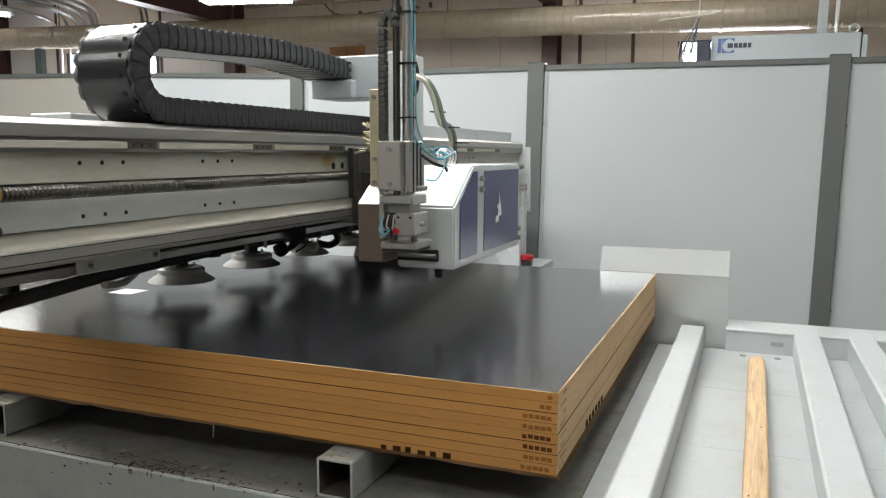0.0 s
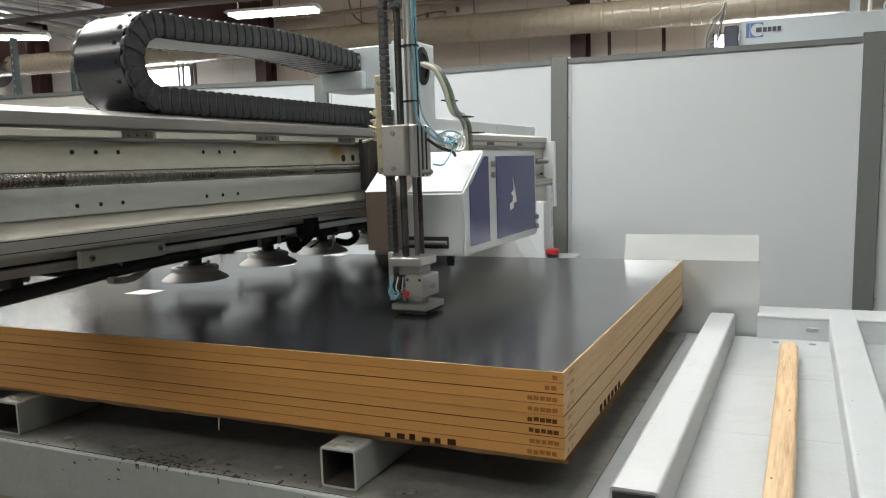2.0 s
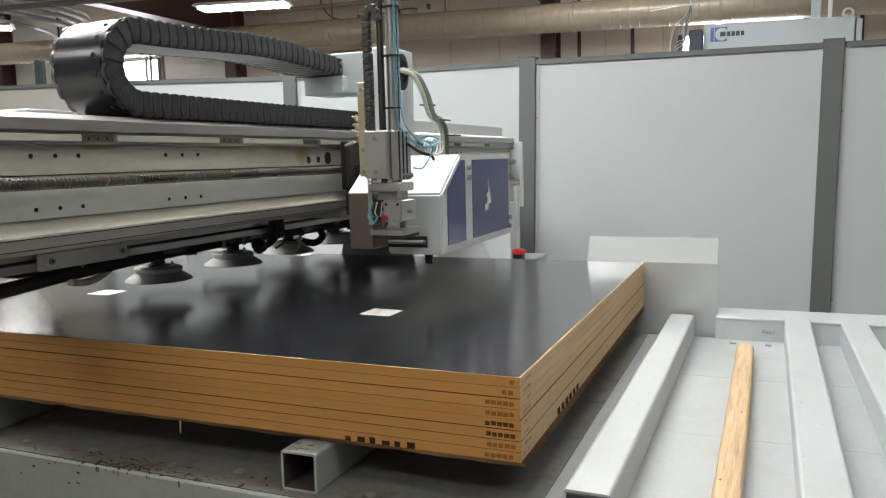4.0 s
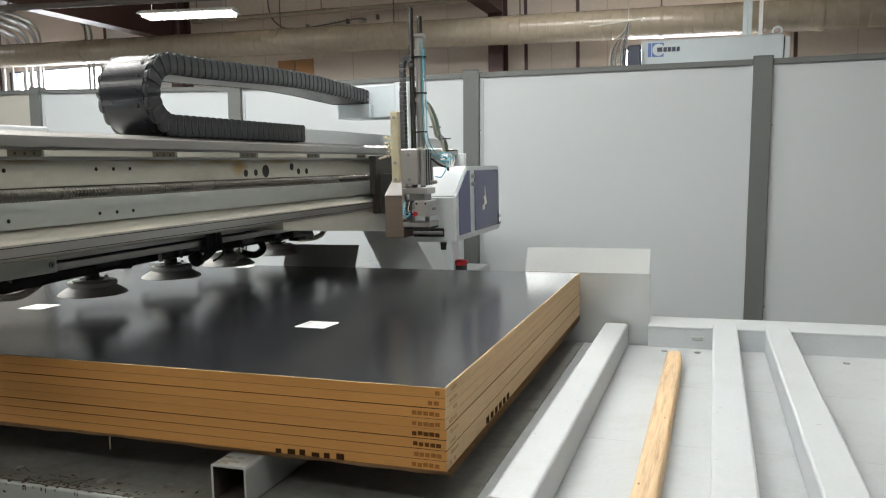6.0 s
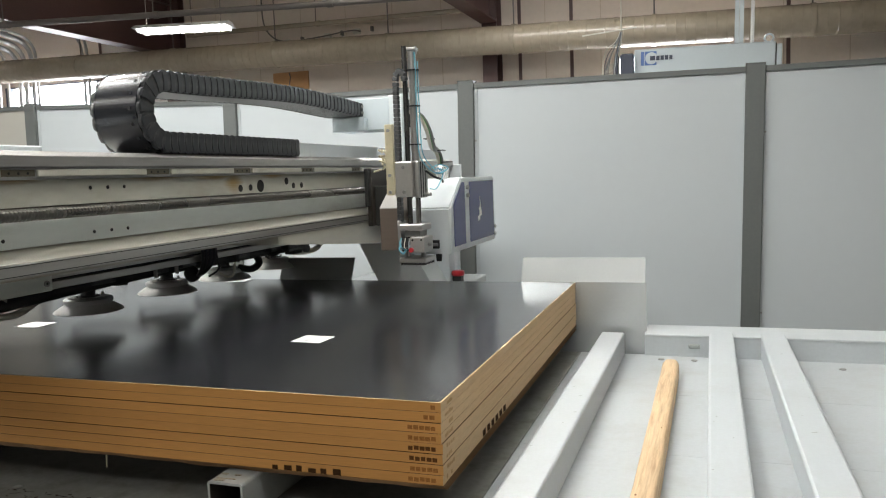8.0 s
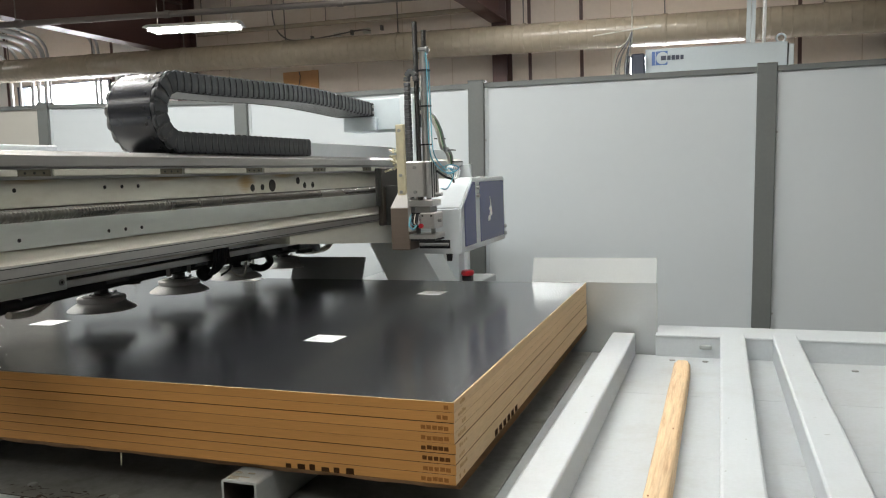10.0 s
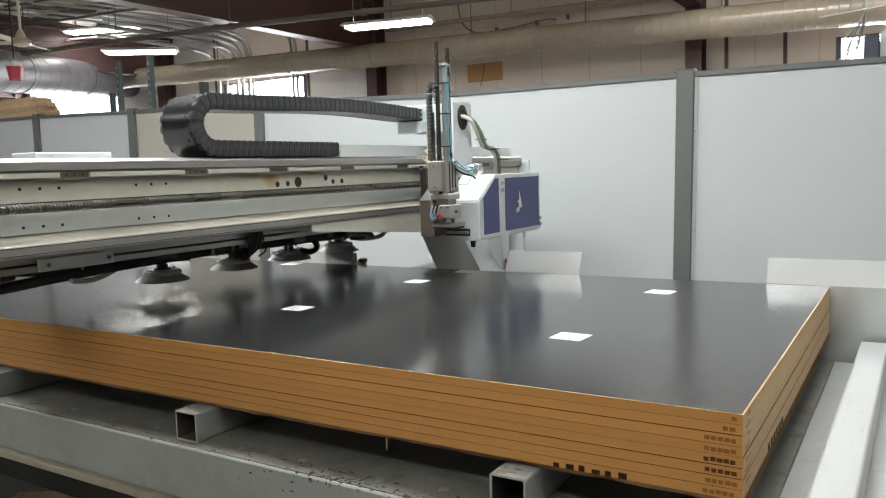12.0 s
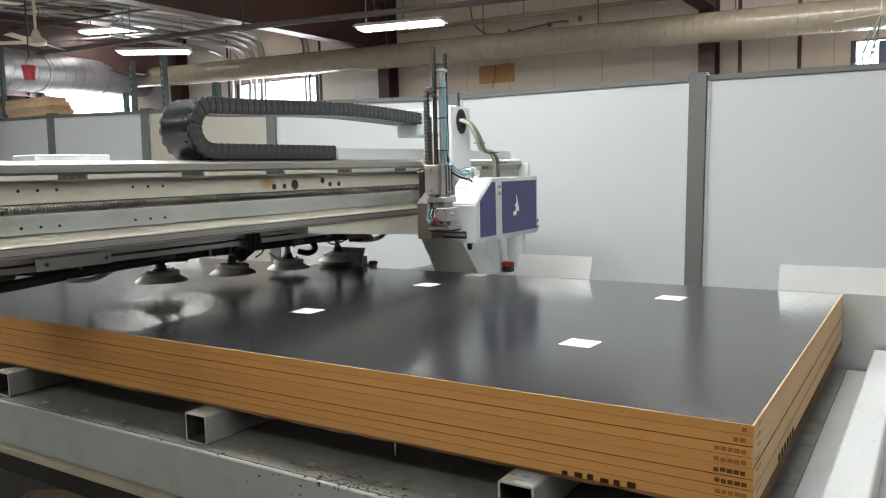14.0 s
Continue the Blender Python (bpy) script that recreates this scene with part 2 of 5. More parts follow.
# ---- mesh helpers ----
def slab(bm, x0, x1, y0, y1, z0, z1, bevel=0.0, m=None, seg=1):
    vs = [bm.verts.new((x, y, z)) for z in (z0, z1) for x, y in ((x0, y0), (x1, y0), (x1, y1), (x0, y1))]
    fs = [(0, 3, 2, 1), (4, 5, 6, 7), (0, 1, 5, 4), (1, 2, 6, 5), (2, 3, 7, 6), (3, 0, 4, 7)]
    faces = [bm.faces.new([vs[i] for i in f]) for f in fs]
    if bevel:
        edges = list({e for f in faces for e in f.edges})
        out = bmesh.ops.bevel(bm, geom=edges, offset=bevel, segments=seg, affect="EDGES", profile=0.5)
        vs = list({v for f in out["faces"] for v in f.verts} | {v for v in vs if v.is_valid})
    if m is not None:
        bmesh.ops.transform(bm, matrix=m, verts=[v for v in vs if v.is_valid])
    return bm


def rod(bm, a, b, r0, r1=None, n=12, caps=True):
    a, b = Vector(a), Vector(b)
    d = b - a
    m = Matrix.Translation((a + b) / 2) @ d.to_track_quat("Z", "Y").to_matrix().to_4x4()
    bmesh.ops.create_cone(bm, cap_ends=caps, segments=n, radius1=r0, radius2=r0 if r1 is None else r1, depth=d.length, matrix=m)
    return bm


def lathe(bm, rings, n=28, m=None):
    """rings: (radius, z) from the bottom up, turned round z."""
    rows = []
    for r, z in rings:
        rows.append([bm.verts.new((r * math.cos(2 * math.pi * k / n), r * math.sin(2 * math.pi * k / n), z)) for k in range(n)])
    for a, b in zip(rows, rows[1:]):
        for k in range(n):
            bm.faces.new((a[k], a[(k + 1) % n], b[(k + 1) % n], b[k]))
    bm.faces.new(list(reversed(rows[0])))
    bm.faces.new(rows[-1])
    if m is not None:
        bmesh.ops.transform(bm, matrix=m, verts=[v for row in rows for v in row])
    return bm


def prism(bm, outline, lo, hi, axis="x"):
    """A closed outline of (a, b) pairs drawn out along an axis."""
    def at(a, b, c):
        return {"x": (c, a, b), "y": (a, c, b), "z": (a, b, c)}[axis]
    p = [bm.verts.new(at(a, b, lo)) for a, b in outline]
    q = [bm.verts.new(at(a, b, hi)) for a, b in outline]
    k = len(outline)
    bm.faces.new(p)
    bm.faces.new(list(reversed(q)))
    for i in range(k):
        bm.faces.new((p[i], q[i], q[(i + 1) % k], p[(i + 1) % k]))
    bmesh.ops.recalc_face_normals(bm, faces=bm.faces[:])
    return bm


def hose(bm, points, r, n=8, steps=6):
    """A tube of radius r along a smooth line through the points."""
    pts = [Vector(p) for p in points]
    line = []
    for i in range(len(pts) - 1):
        p0, p1, p2, p3 = pts[max(i - 1, 0)], pts[i], pts[i + 1], pts[min(i + 2, len(pts) - 1)]
        for s in range(steps):
            u = s / steps
            line.append(0.5 * ((2 * p1) + (p2 - p0) * u + (2 * p0 - 5 * p1 + 4 * p2 - p3) * u * u + (3 * p1 - p0 - 3 * p2 + p3) * u ** 3))
    line.append(pts[-1])
    rings, up = [], Vector((0.31, 0.27, 0.91))
    for i, c in enumerate(line):
        d = (line[min(i + 1, len(line) - 1)] - line[max(i - 1, 0)]).normalized()
        side = d.cross(up).normalized()
        up = side.cross(d).normalized()
        rings.append([bm.verts.new(c + r * (math.cos(2 * math.pi * k / n) * side + math.sin(2 * math.pi * k / n) * up)) for k in range(n)])
    for a, b in zip(rings, rings[1:]):
        for k in range(n):
            bm.faces.new((a[k], a[(k + 1) % n], b[(k + 1) % n], b[k]))
    bm.faces.new(list(reversed(rings[0])))
    bm.faces.new(rings[-1])
    return bm


def mesh_of(name, bm, mat, smooth=False):
    bmesh.ops.recalc_face_normals(bm, faces=bm.faces[:])
    me = bpy.data.meshes.new(name)
    bm.to_mesh(me)
    bm.free()
    me.materials.append(mat)
    if smooth:
        me.shade_smooth()
        me.set_sharp_from_angle(angle=radians(40))
    return me


def part(name, bm, mat, parent, label="", smooth=False):
    ob = new(name, mesh_of(name, bm, mat, smooth))
    ob.parent = parent
    return tagged(ob, label)


def thing(name, label, category, m=None, group="", kind=""):
    ob = new(name)
    ob.empty_display_size = 0.1
    if m is not None:
        ob.matrix_world = m
    return tagged(ob, label, category, group, kind)


def solid(name, bm, mat, label, category, m=None, group="", kind="", smooth=False):
    ob = new(name, mesh_of(name, bm, mat, smooth))
    if m is not None:
        ob.matrix_world = m
    return tagged(ob, label, category, group, kind)


def B():
    return bmesh.new()


# ---- structure: floor, walls, roof ----
def structure(name, bm, mat, label, category="wall", smooth=False):
    return solid(name, bm, mat, label, category, kind="structure", smooth=smooth)


X0, X1, Y0 = -24.0, 9.0, -9.0
structure("floor", slab(B(), X0, X1, Y0, WALL_Y + 0.2, -0.1, 0), M["concrete"], "worn grey concrete workshop floor", "floor")
structure("ceiling", slab(B(), X0, X1, Y0, WALL_Y + 0.2, CEIL_Z, CEIL_Z + 0.1), M["roof"], "tan insulated roof deck above the workshop", "ceiling")
structure("wall_south", slab(B(), X0, X1, Y0 - 0.2, Y0, 0, CEIL_Z), M["wall_plain"], "plain light workshop wall")
structure("wall_west", slab(B(), X0 - 0.2, X0, Y0, WALL_Y, 0, CEIL_Z), M["wall_plain"], "plain light workshop wall")
structure("wall_east", slab(B(), X1, X1 + 0.2, Y0, WALL_Y, 0, CEIL_Z), M["wall_plain"], "plain light workshop wall")

WINDOWS = [(-15.45, -12.5, 1.2, 3.5), (-9.75, -7.95, 1.2, 2.98), (-0.54, 0.77, 1.2, 2.70)]


def back_wall():
    bm = B()
    xs = X0
    for a, b, lo, hi in WINDOWS:
        slab(bm, xs, a, WALL_Y, WALL_Y + 0.2, 0, CEIL_Z)
        slab(bm, a, b, WALL_Y, WALL_Y + 0.2, 0, lo)
        slab(bm, a, b, WALL_Y, WALL_Y + 0.2, hi, CEIL_Z)
        xs = b
    slab(bm, xs, X1, WALL_Y, WALL_Y + 0.2, 0, CEIL_Z)
    wall = structure("wall_north", bm, M["wall"], "cream panelled workshop wall with high windows")
    for k, (a, b, lo, hi) in enumerate(WINDOWS):
        w = thing(f"window_{k + 1}", "bright frosted workshop window in a dark metal frame", "window", pose(0, 0, 0), kind="structure")
        bm = B()
        t = 0.05
        slab(bm, a, a + t, WALL_Y - 0.02, WALL_Y + 0.1, lo, hi)
        slab(bm, b - t, b, WALL_Y - 0.02, WALL_Y + 0.1, lo, hi)
        slab(bm, a + t, b - t, WALL_Y - 0.02, WALL_Y + 0.1, hi - 0.015, hi)
        slab(bm, a + t, b - t, WALL_Y - 0.02, WALL_Y + 0.1, lo, lo + t)
        part("window_frame", bm, M["logo_dark"], w)
    structure("backdrop", slab(B(), X0, X1, WALL_Y + 1.2, WALL_Y + 1.25, -0.5, 6), M["daylight"], "bright overexposed daylight outside the windows", "backdrop")
    # joints between the wall panels, and dark cover strips
    seam = mesh_of("seam", slab(B(), -0.005, 0.005, -0.004, 0, 0, CEIL_Z), M["seam"])
    x = X1 - 0.6
    while x > X0:
        if all(not (a - 0.1 < x < b + 0.1) for a, b, *_ in WINDOWS):
            ob = new("wall_seam", seam)
            ob.parent = wall
            ob.matrix_world = pose(x, WALL_Y, 0)
        x -= 0.65
    for x in (-1.66, -1.04, 1.3, -7.9, -9.95):
        part("cover_strip", slab(B(), x - 0.02, x + 0.02, WALL_Y - 0.012, WALL_Y, 0, CEIL_Z), M["maroon"], wall, "dark brown cover strip")
    part("white_cladding", slab(B(), -12.4, -9.98, WALL_Y - 0.004, WALL_Y, 0, CEIL_Z), M["wall_white"], wall)
    part("white_cladding", slab(B(), -7.87, -6.64, WALL_Y - 0.004, WALL_Y, 0, CEIL_Z), M["wall_white"], wall)
    return wall


back_wall()


def i_beam(name, a, b, h, w, mat, label):
    """A steel beam with flanges from a to b, both at the height of its top."""
    a, b = Vector(a), Vector(b)
    n = (b - a).length
    bm = B()
    slab(bm, -w / 2, w / 2, 0, n, -0.02, 0)
    slab(bm, -w / 2, w / 2, 0, n, -h, -h + 0.02)
    slab(bm, -0.008, 0.008, 0, n, -h + 0.02, -0.02)
    ang = math.degrees(math.atan2(-(b - a).x, (b - a).y))
    return solid(name, bm, mat, label, "beam", pose(*a, 0, 0, ang), kind="structure")


COLUMNS = (-15.6, -11.05, -6.5, -1.97, 2.6)
for x in COLUMNS:
    bm = B()
    slab(bm, x - 0.09, x + 0.09, WALL_Y - 0.26, WALL_Y - 0.24, 0, CEIL_Z)
    slab(bm, x - 0.09, x + 0.09, WALL_Y - 0.03, WALL_Y - 0.01, 0, CEIL_Z)
    slab(bm, x - 0.01, x + 0.01, WALL_Y - 0.24, WALL_Y - 0.03, 0, CEIL_Z)
    structure("steel_column", bm, M["maroon"], "maroon steel column against the wall", "column")
for x in COLUMNS:
    i_beam("roof_beam", (x, Y0, CEIL_Z - 0.12), (x, WALL_Y - 0.262, CEIL_Z - 0.12), 0.68, 0.2, M["maroon"], "deep maroon steel roof beam")
for k in range(9):
    y = WALL_Y - 0.7 - k * 1.5
    structure("purlin", slab(B(), X0, X1, y - 0.03, y + 0.03, CEIL_Z - 0.118, CEIL_Z - 0.002), M["pipe"], "thin steel purlin under the roof deck", "purlin")


# ---- fence ----
POSTS = [(2.36, 1.97), (0.716, 1.955), (-0.928, 1.947), (-2.608, 1.926), (-4.355, 1.961), (-5.965, 1.968), (-7.49, 1.986), (-9.1, 1.985), (-10.7, 1.975)]
FENCE_Y, FENCE_LEAN = 3.3, 1.1
# the fence leans a little along its run, about the height of its top rail
fence = thing("partition_fence", "long smooth light grey partition fence with grey steel posts", "fence",
              Matrix.Translation((0, FENCE_Y, 1.955)) @ pose(0, 0, 0, 0, FENCE_LEAN) @ Matrix.Translation((0, 0, -1.955)))
for x, top in POSTS:
    low = x * math.tan(radians(FENCE_LEAN))
    f = part("post", slab(B(), x - 0.05, x + 0.05, -0.03, 0.05, low + 0.01, top + 0.012, 0.003), M["fence_post"], fence, "grey square steel post")
    part("foot_plate", slab(B(), x - 0.08, x + 0.08, -0.08, 0.1, low, low + 0.01), M["fence_post"], f)
    part("cap", slab(B(), x - 0.051, x + 0.051, -0.031, 0.051, top + 0.012, top + 0.016), M["fence_post"], f)
    for z in (0.6, 1.6):
        part("bolt", rod(B(), (x + 0.056, -0.016, z), (x + 0.056, -0.006, z), 0.006, n=8), M["galv"], f)
for (xa, ta), (xb, tb) in zip(POSTS, POSTS[1:]):
    lo, hi = xb + 0.05, xa - 0.05
    aged = -5 < xa < -4
    face = M["fence_cream"] if aged else M["fence_panel"]
    f = part("panel", prism(B(), [(lo, 0.12), (hi, 0.12), (hi, ta - 0.03), (lo, tb - 0.03)], 0.0, 0.012, "y"), face, fence,
             "yellowed cream panel" if aged else "smooth light grey panel")
    part("top_rail", prism(B(), [(lo, tb - 0.03), (hi, ta - 0.03), (hi, ta), (lo, tb)], -0.012, 0.03, "y"), M["fence_post"], f)
    part("side_trim", slab(B(), hi - 0.02, hi, -0.006, -0.001, 0.12, ta - 0.03), face, f)
    part("side_trim", slab(B(), lo, lo + 0.02, -0.006, -0.001, 0.12, tb - 0.03), face, f)
    part("bottom_rail", slab(B(), lo, hi, -0.012, 0.03, 0.09, 0.12), M["fence_post"], f)


# ---- ducts, pipes, lamps overhead ----
def round_duct(name, a, b, r, mat, label, section=1.52, rib=0.1):
    """A spiral duct hung in sections, each with fine ribs, joined by bands on straps."""
    a, b = Vector(a), Vector(b)
    n = (b - a).length
    d = thing(name, label, "duct", Matrix.Translation(a) @ (b - a).to_track_quat("Z", "Y").to_matrix().to_4x4())
    turn = d.matrix_world.inverted().to_3x3()
    s = 0.0
    while s < n - 0.05:
        e = min(s + section, n)
        rings, q = [], s + 0.002
        while q < e - rib:
            rings += [(r, q), (r, q + rib - 0.010), (r + 0.003, q + rib - 0.008), (r + 0.003, q + rib - 0.002)]
            q += rib
        rings += [(r, q), (r, e - 0.002)]
        part("duct_section", lathe(B(), rings, 30), mat, d, smooth=True)
        part("band", lathe(B(), [(r + 0.006, e - 0.025), (r + 0.008, e - 0.02), (r + 0.008, e + 0.02), (r + 0.006, e + 0.025)], 30), mat, d, smooth=True)
        p = d.matrix_world @ Vector((0, 0, e))
        up = turn @ Vector((0, 0, 1))
        part("strap", rod(B(), Vector((0, 0, e)) + up * r, Vector((0, 0, e)) + up * (CEIL_Z - p.z), 0.008, n=6), M["pipe"], d)
        s = e
    return d


round_duct("air_duct", (4.5, 7.35, 2.73), (-11.45, 7.35, 3.17), 0.158, M["duct"], "long glossy tan spiral air duct along the wall")
round_duct("air_duct", (-12.16, 7.9, 3.22), (-8.5, 2.0, 2.69), 0.275, M["duct_grey"], "wide grey spiral duct under the roof", 1.9, 0.3)


LAMP_W, LAMP_COLOR = 47, (0.985, 0.985, 0.955)


def hung_lamp(x, y, z, turn=0.0, length=1.22, power=1.0, up=0.125):
    f = thing("ceiling_lamp", "lit white fluorescent lamp hanging on wires below the roof", "lamp", pose(x, y, z, 0, 0, turn), group="hanging lamps")
    h = length / 2
    bm = B()
    prism(bm, [(-0.16, 0.0), (-0.15, 0.012), (-0.06, 0.05), (0.06, 0.05), (0.15, 0.012), (0.16, 0.0), (0.14, 0.004), (-0.14, 0.004)], -h, h)
    part("reflector", bm, M["cover"], f)
    for y1 in (-0.09, 0.0, 0.09):
        part("tube", rod(B(), (-h + 0.03, y1, -0.012), (h - 0.03, y1, -0.012), 0.016, n=8), M["tube"], f)
    for k in range(8):
        u = -h + 0.05 + k * (length - 0.1) / 7
        part("louvre", slab(B(), u - 0.002, u + 0.002, -0.15, 0.15, -0.032, 0.0), M["cover"], f)
    for k in (-1, 1):
        part("wire", rod(B(), (k * h * 0.8, 0, 0.04), (k * h * 0.8, 0, CEIL_Z - z - 0.01), 0.004, n=6), M["pipe"], f)
    light("lamp_light", "AREA", pose(x, y, z - 0.05, 0, 0, turn), LAMP_W * length * power, LAMP_COLOR, (length, 0.28))
    # added fill light facing up, to brighten the roof above the lamp
    light("lamp_light_up", "AREA", pose(x, y, z + 0.06, 180, 0, turn), LAMP_W * length * up, LAMP_COLOR, (length, 0.2))
    return f


# the small lamps in view, then unseen long ones added to light the machine
for x, y, z, n, turn, power in ((-4.95, 6.0, 3.11, 1.05, 14, 0.17), (-8.71, 5.56, 3.15, 0.95, 38, 1.15), (-10.4, 6.2, 3.72, 1.2, 20, 0.2), (-12.6, 5.4, 3.75, 1.2, 20, 0.2)):
    hung_lamp(x, y, z, turn, n, power, 0.035 if x < -7 else 0.125)
for x, y, power, turn in ((-1.2, 5.2, 1.0, 0), (-0.45, 0.8, 0.62, 0), (-1.95, 0.5, 0.50, 0), (-3.35, 1.1, 1.05, 90), (-7.2, 0.6, 0.6, 0), (2.5, -1.2, 0.46, 0), (-0.4, -2.9, 0.36, 0), (-4.9, -2.8, 0.6, 0), (-1.8, -7.2, 0.4, 0), (-5.6, -7.2, 0.45, 0)):
    hung_lamp(x, y, 3.75, turn, 2.4, power)


# ---- machine table ----
def table():
    t = thing("machine_table", "grey painted steel machine table with square support tubes", "machine table", pose(0, 0, 0))
    part("plate", slab(B(), 0.0205, 1.35, -0.0765, 1.52, TABLE_Z - 0.012, TABLE_Z, 0.002), M["table_plate"], t)
    # the half under the stack is dirtier, and painted darker for its shade
    part("plate", slab(B(), -4.2, 0.0195, -0.0765, 1.52, TABLE_Z - 0.012, TABLE_Z, 0.002), M["grimy_shaded_plate"], t, "grimy grey plate, darkened for the shade under the stack")
    bm = B()
    prism(bm, [(-0.083, TABLE_Z - 0.001), (-0.086, TABLE_Z - 0.005), (-0.086, 0.60), (-0.02, 0.60), (-0.02, 0.606), (-0.077, 0.606), (-0.077, TABLE_Z - 0.001)], -4.2, 1.35)
    part("front_channel", bm, M["green_grey"], t)
    part("edge_gap", slab(B(), -4.2, 1.35, -0.0772, -0.0762, TABLE_Z - 0.003, TABLE_Z + 0.0004), M["dirt_crumb"], t, "dark dirty gap along the edge")
    part("front_flange", slab(B(), -4.2, 1.35, -0.105, -0.02, 0.575, 0.598, 0.003), M["beige_strip"], t)
    # near-black beam: the shade under the table is put into its colour
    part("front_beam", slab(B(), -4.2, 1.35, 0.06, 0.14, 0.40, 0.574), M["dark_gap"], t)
    part("back_beam", slab(B(), -4.2, 1.35, 1.40, 1.50, 0.40, TABLE_Z - 0.013), M["green_grey"], t)
    for x in (-3.9, -2.4, -0.9, 0.6, 1.3):
        for y in (0.55, 1.45):
            part("leg", slab(B(), x - 0.05, x + 0.05, y - 0.05, y + 0.05, 0, 0.41), M["green_grey"], t)
    part("back_flange", slab(B(), 0.25, 1.35, 1.503, 1.68, 0.814, 0.822, 0.002), M["white_steel"], t)
    part("back_flange_face", slab(B(), 0.25, 1.35, 1.505, 1.511, TABLE_Z, 0.814), M["white_steel"], t)
    part("slot", slab(B(), 0.40, 0.44, 1.5, 1.506, 0.775, 0.79, 0.003), M["green_grey"], t)
    bolt = mesh_of("bolt", lathe(B(), [(0.011, 0), (0.011, 0.002), (0.008, 0.004)], 12), M["galv"])
    for x, y in ((0.31, 1.45), (0.42, 1.45), (0.876, 1.413), (-0.068, 1.5), (-0.3, -0.02), (-0.62, -0.01), (-0.78, -0.03), (-1.02, -0.02), (-1.22, -0.03),
                 (-1.56, -0.02), (-1.75, -0.03), (-1.95, -0.02), (-2.15, -0.03)):
        ob = new("bolt", bolt)
        ob.parent = t
        ob.matrix_world = pose(x, y, TABLE_Z)
    # chipped paint on the channel's face, and dirt that has run down from the plate
    rnd = random.Random(19)
    bm = B()
    for k in range(20):
        x = rnd.choice((rnd.uniform(-2.3, 1.0), rnd.gauss(-1.05, 0.07)))
        z = TABLE_Z - rnd.uniform(0.006, 0.03) * rnd.choice((1, 1, 2.4))
        r = rnd.uniform(0.0010, 0.0030)
        bmesh.ops.create_circle(bm, cap_ends=True, segments=7, radius=r, matrix=pose(x, -0.0862, z, 90, rnd.uniform(-20, 20)) @ Matrix.Diagonal((rnd.uniform(0.8, 2.2), rnd.uniform(0.5, 1), 1, 1)))
    part("paint_chip", bm, M["old_dirt"], t, "dark chips in the paint")
    bm = B()
    for k in range(12):
        x = rnd.choice((rnd.gauss(-0.86, 0.07), rnd.uniform(-1.2, -0.6)))
        slab(bm, x, x + rnd.uniform(0.0012, 0.004), -0.0866, -0.0861, TABLE_Z - rnd.uniform(0.006, 0.016), TABLE_Z - 0.003)
    part("dirt_run", bm, M["old_dirt"], t, "dirt run down the edge")
    for k in range(34):
        x, y = rnd.gauss(-0.87, 0.09), -0.066 + abs(rnd.gauss(0, 0.016))
        bm = B()
        bmesh.ops.create_circle(bm, cap_ends=True, segments=7, radius=rnd.uniform(0.003, 0.008), matrix=pose(x, y, TABLE_Z + 0.0003, 0, 0, rnd.uniform(-30, 70)) @ Matrix.Diagonal((rnd.uniform(1, 3), rnd.uniform(0.12, 0.3), 1, 1)))
        part("dirt_streak", bm, M["old_dirt"], t)
    for y in (0.52, 1.02):
        part("plate_joint", slab(B(), 0.03, 1.345, y - 0.0015, y + 0.0015, TABLE_Z, TABLE_Z + 0.0004), M["table_plate"], t)
    return t


table()


def debris():
    """Dark crumbs and wood chips along the front edge of the table."""
    rnd = random.Random(77)
    bm = B()
    for k in range(120):
        x = rnd.choice((rnd.uniform(-2.4, 0.0), rnd.gauss(-0.84, 0.13)))
        y = rnd.choice((-0.078, -0.074, -0.06, -0.03)) + rnd.uniform(-0.004, 0.012)
        r = rnd.uniform(0.0010, 0.0036) * (1.7 if rnd.random() < 0.1 else 1)
        m = pose(x, y, TABLE_Z, rnd.uniform(-8, 8), rnd.uniform(-8, 8), rnd.uniform(0, 180)) @ Matrix.Diagonal((rnd.uniform(1, 2.6), 1, rnd.uniform(0.3, 0.6), 1))
        bmesh.ops.create_icosphere(bm, subdivisions=1, radius=r, matrix=m)
    solid("debris", bm, M["dirt_crumb"], "dark crumbs and chips lying along the table edge", "debris", kind="stuff")


debris()


def tube_shape(w, n, wall=0.005, r=0.006):
    """A square steel tube along y, standing on z = 0."""
    def ring(h, rr):
        pts = []
        for cx, cz, a0 in ((h - rr, h - rr, 0), (-h + rr, h - rr, 90), (-h + rr, -h + rr, 180), (h - rr, -h + rr, 270)):
            for k in range(4):
                a = radians(a0 + 30 * k)
                pts.append((cx + rr * math.cos(a), cz + rr * math.sin(a) + w / 2))
        return pts
    bm = B()
    out, inn = ring(w / 2, r), ring(w / 2 - wall, r - wall + 0.001)
    rows = [[bm.verts.new((a, y, b)) for a, b in o] for y, o in ((0, inn), (0, out), (n, out), (n, inn))]
    rows.append(rows[0])
    k = len(out)
    for p, q in zip(rows, rows[1:]):
        for i in range(k):
            bm.faces.new((p[i], p[(i + 1) % k], q[(i + 1) % k], q[i]))
    return bm


def tube_data(n, paint):
    me = mesh_of("tube", tube_shape(0.081, n), paint, smooth=True)
    me.materials.append(M["tube_inside"])
    for p in me.polygons:
        c = p.center
        if abs(c.x) < 0.0365 and 0.004 < c.z < 0.077 and 0.01 < c.y < n - 0.01:
            p.material_index = 1
        p.use_smooth = p.area < 0.012
    return me


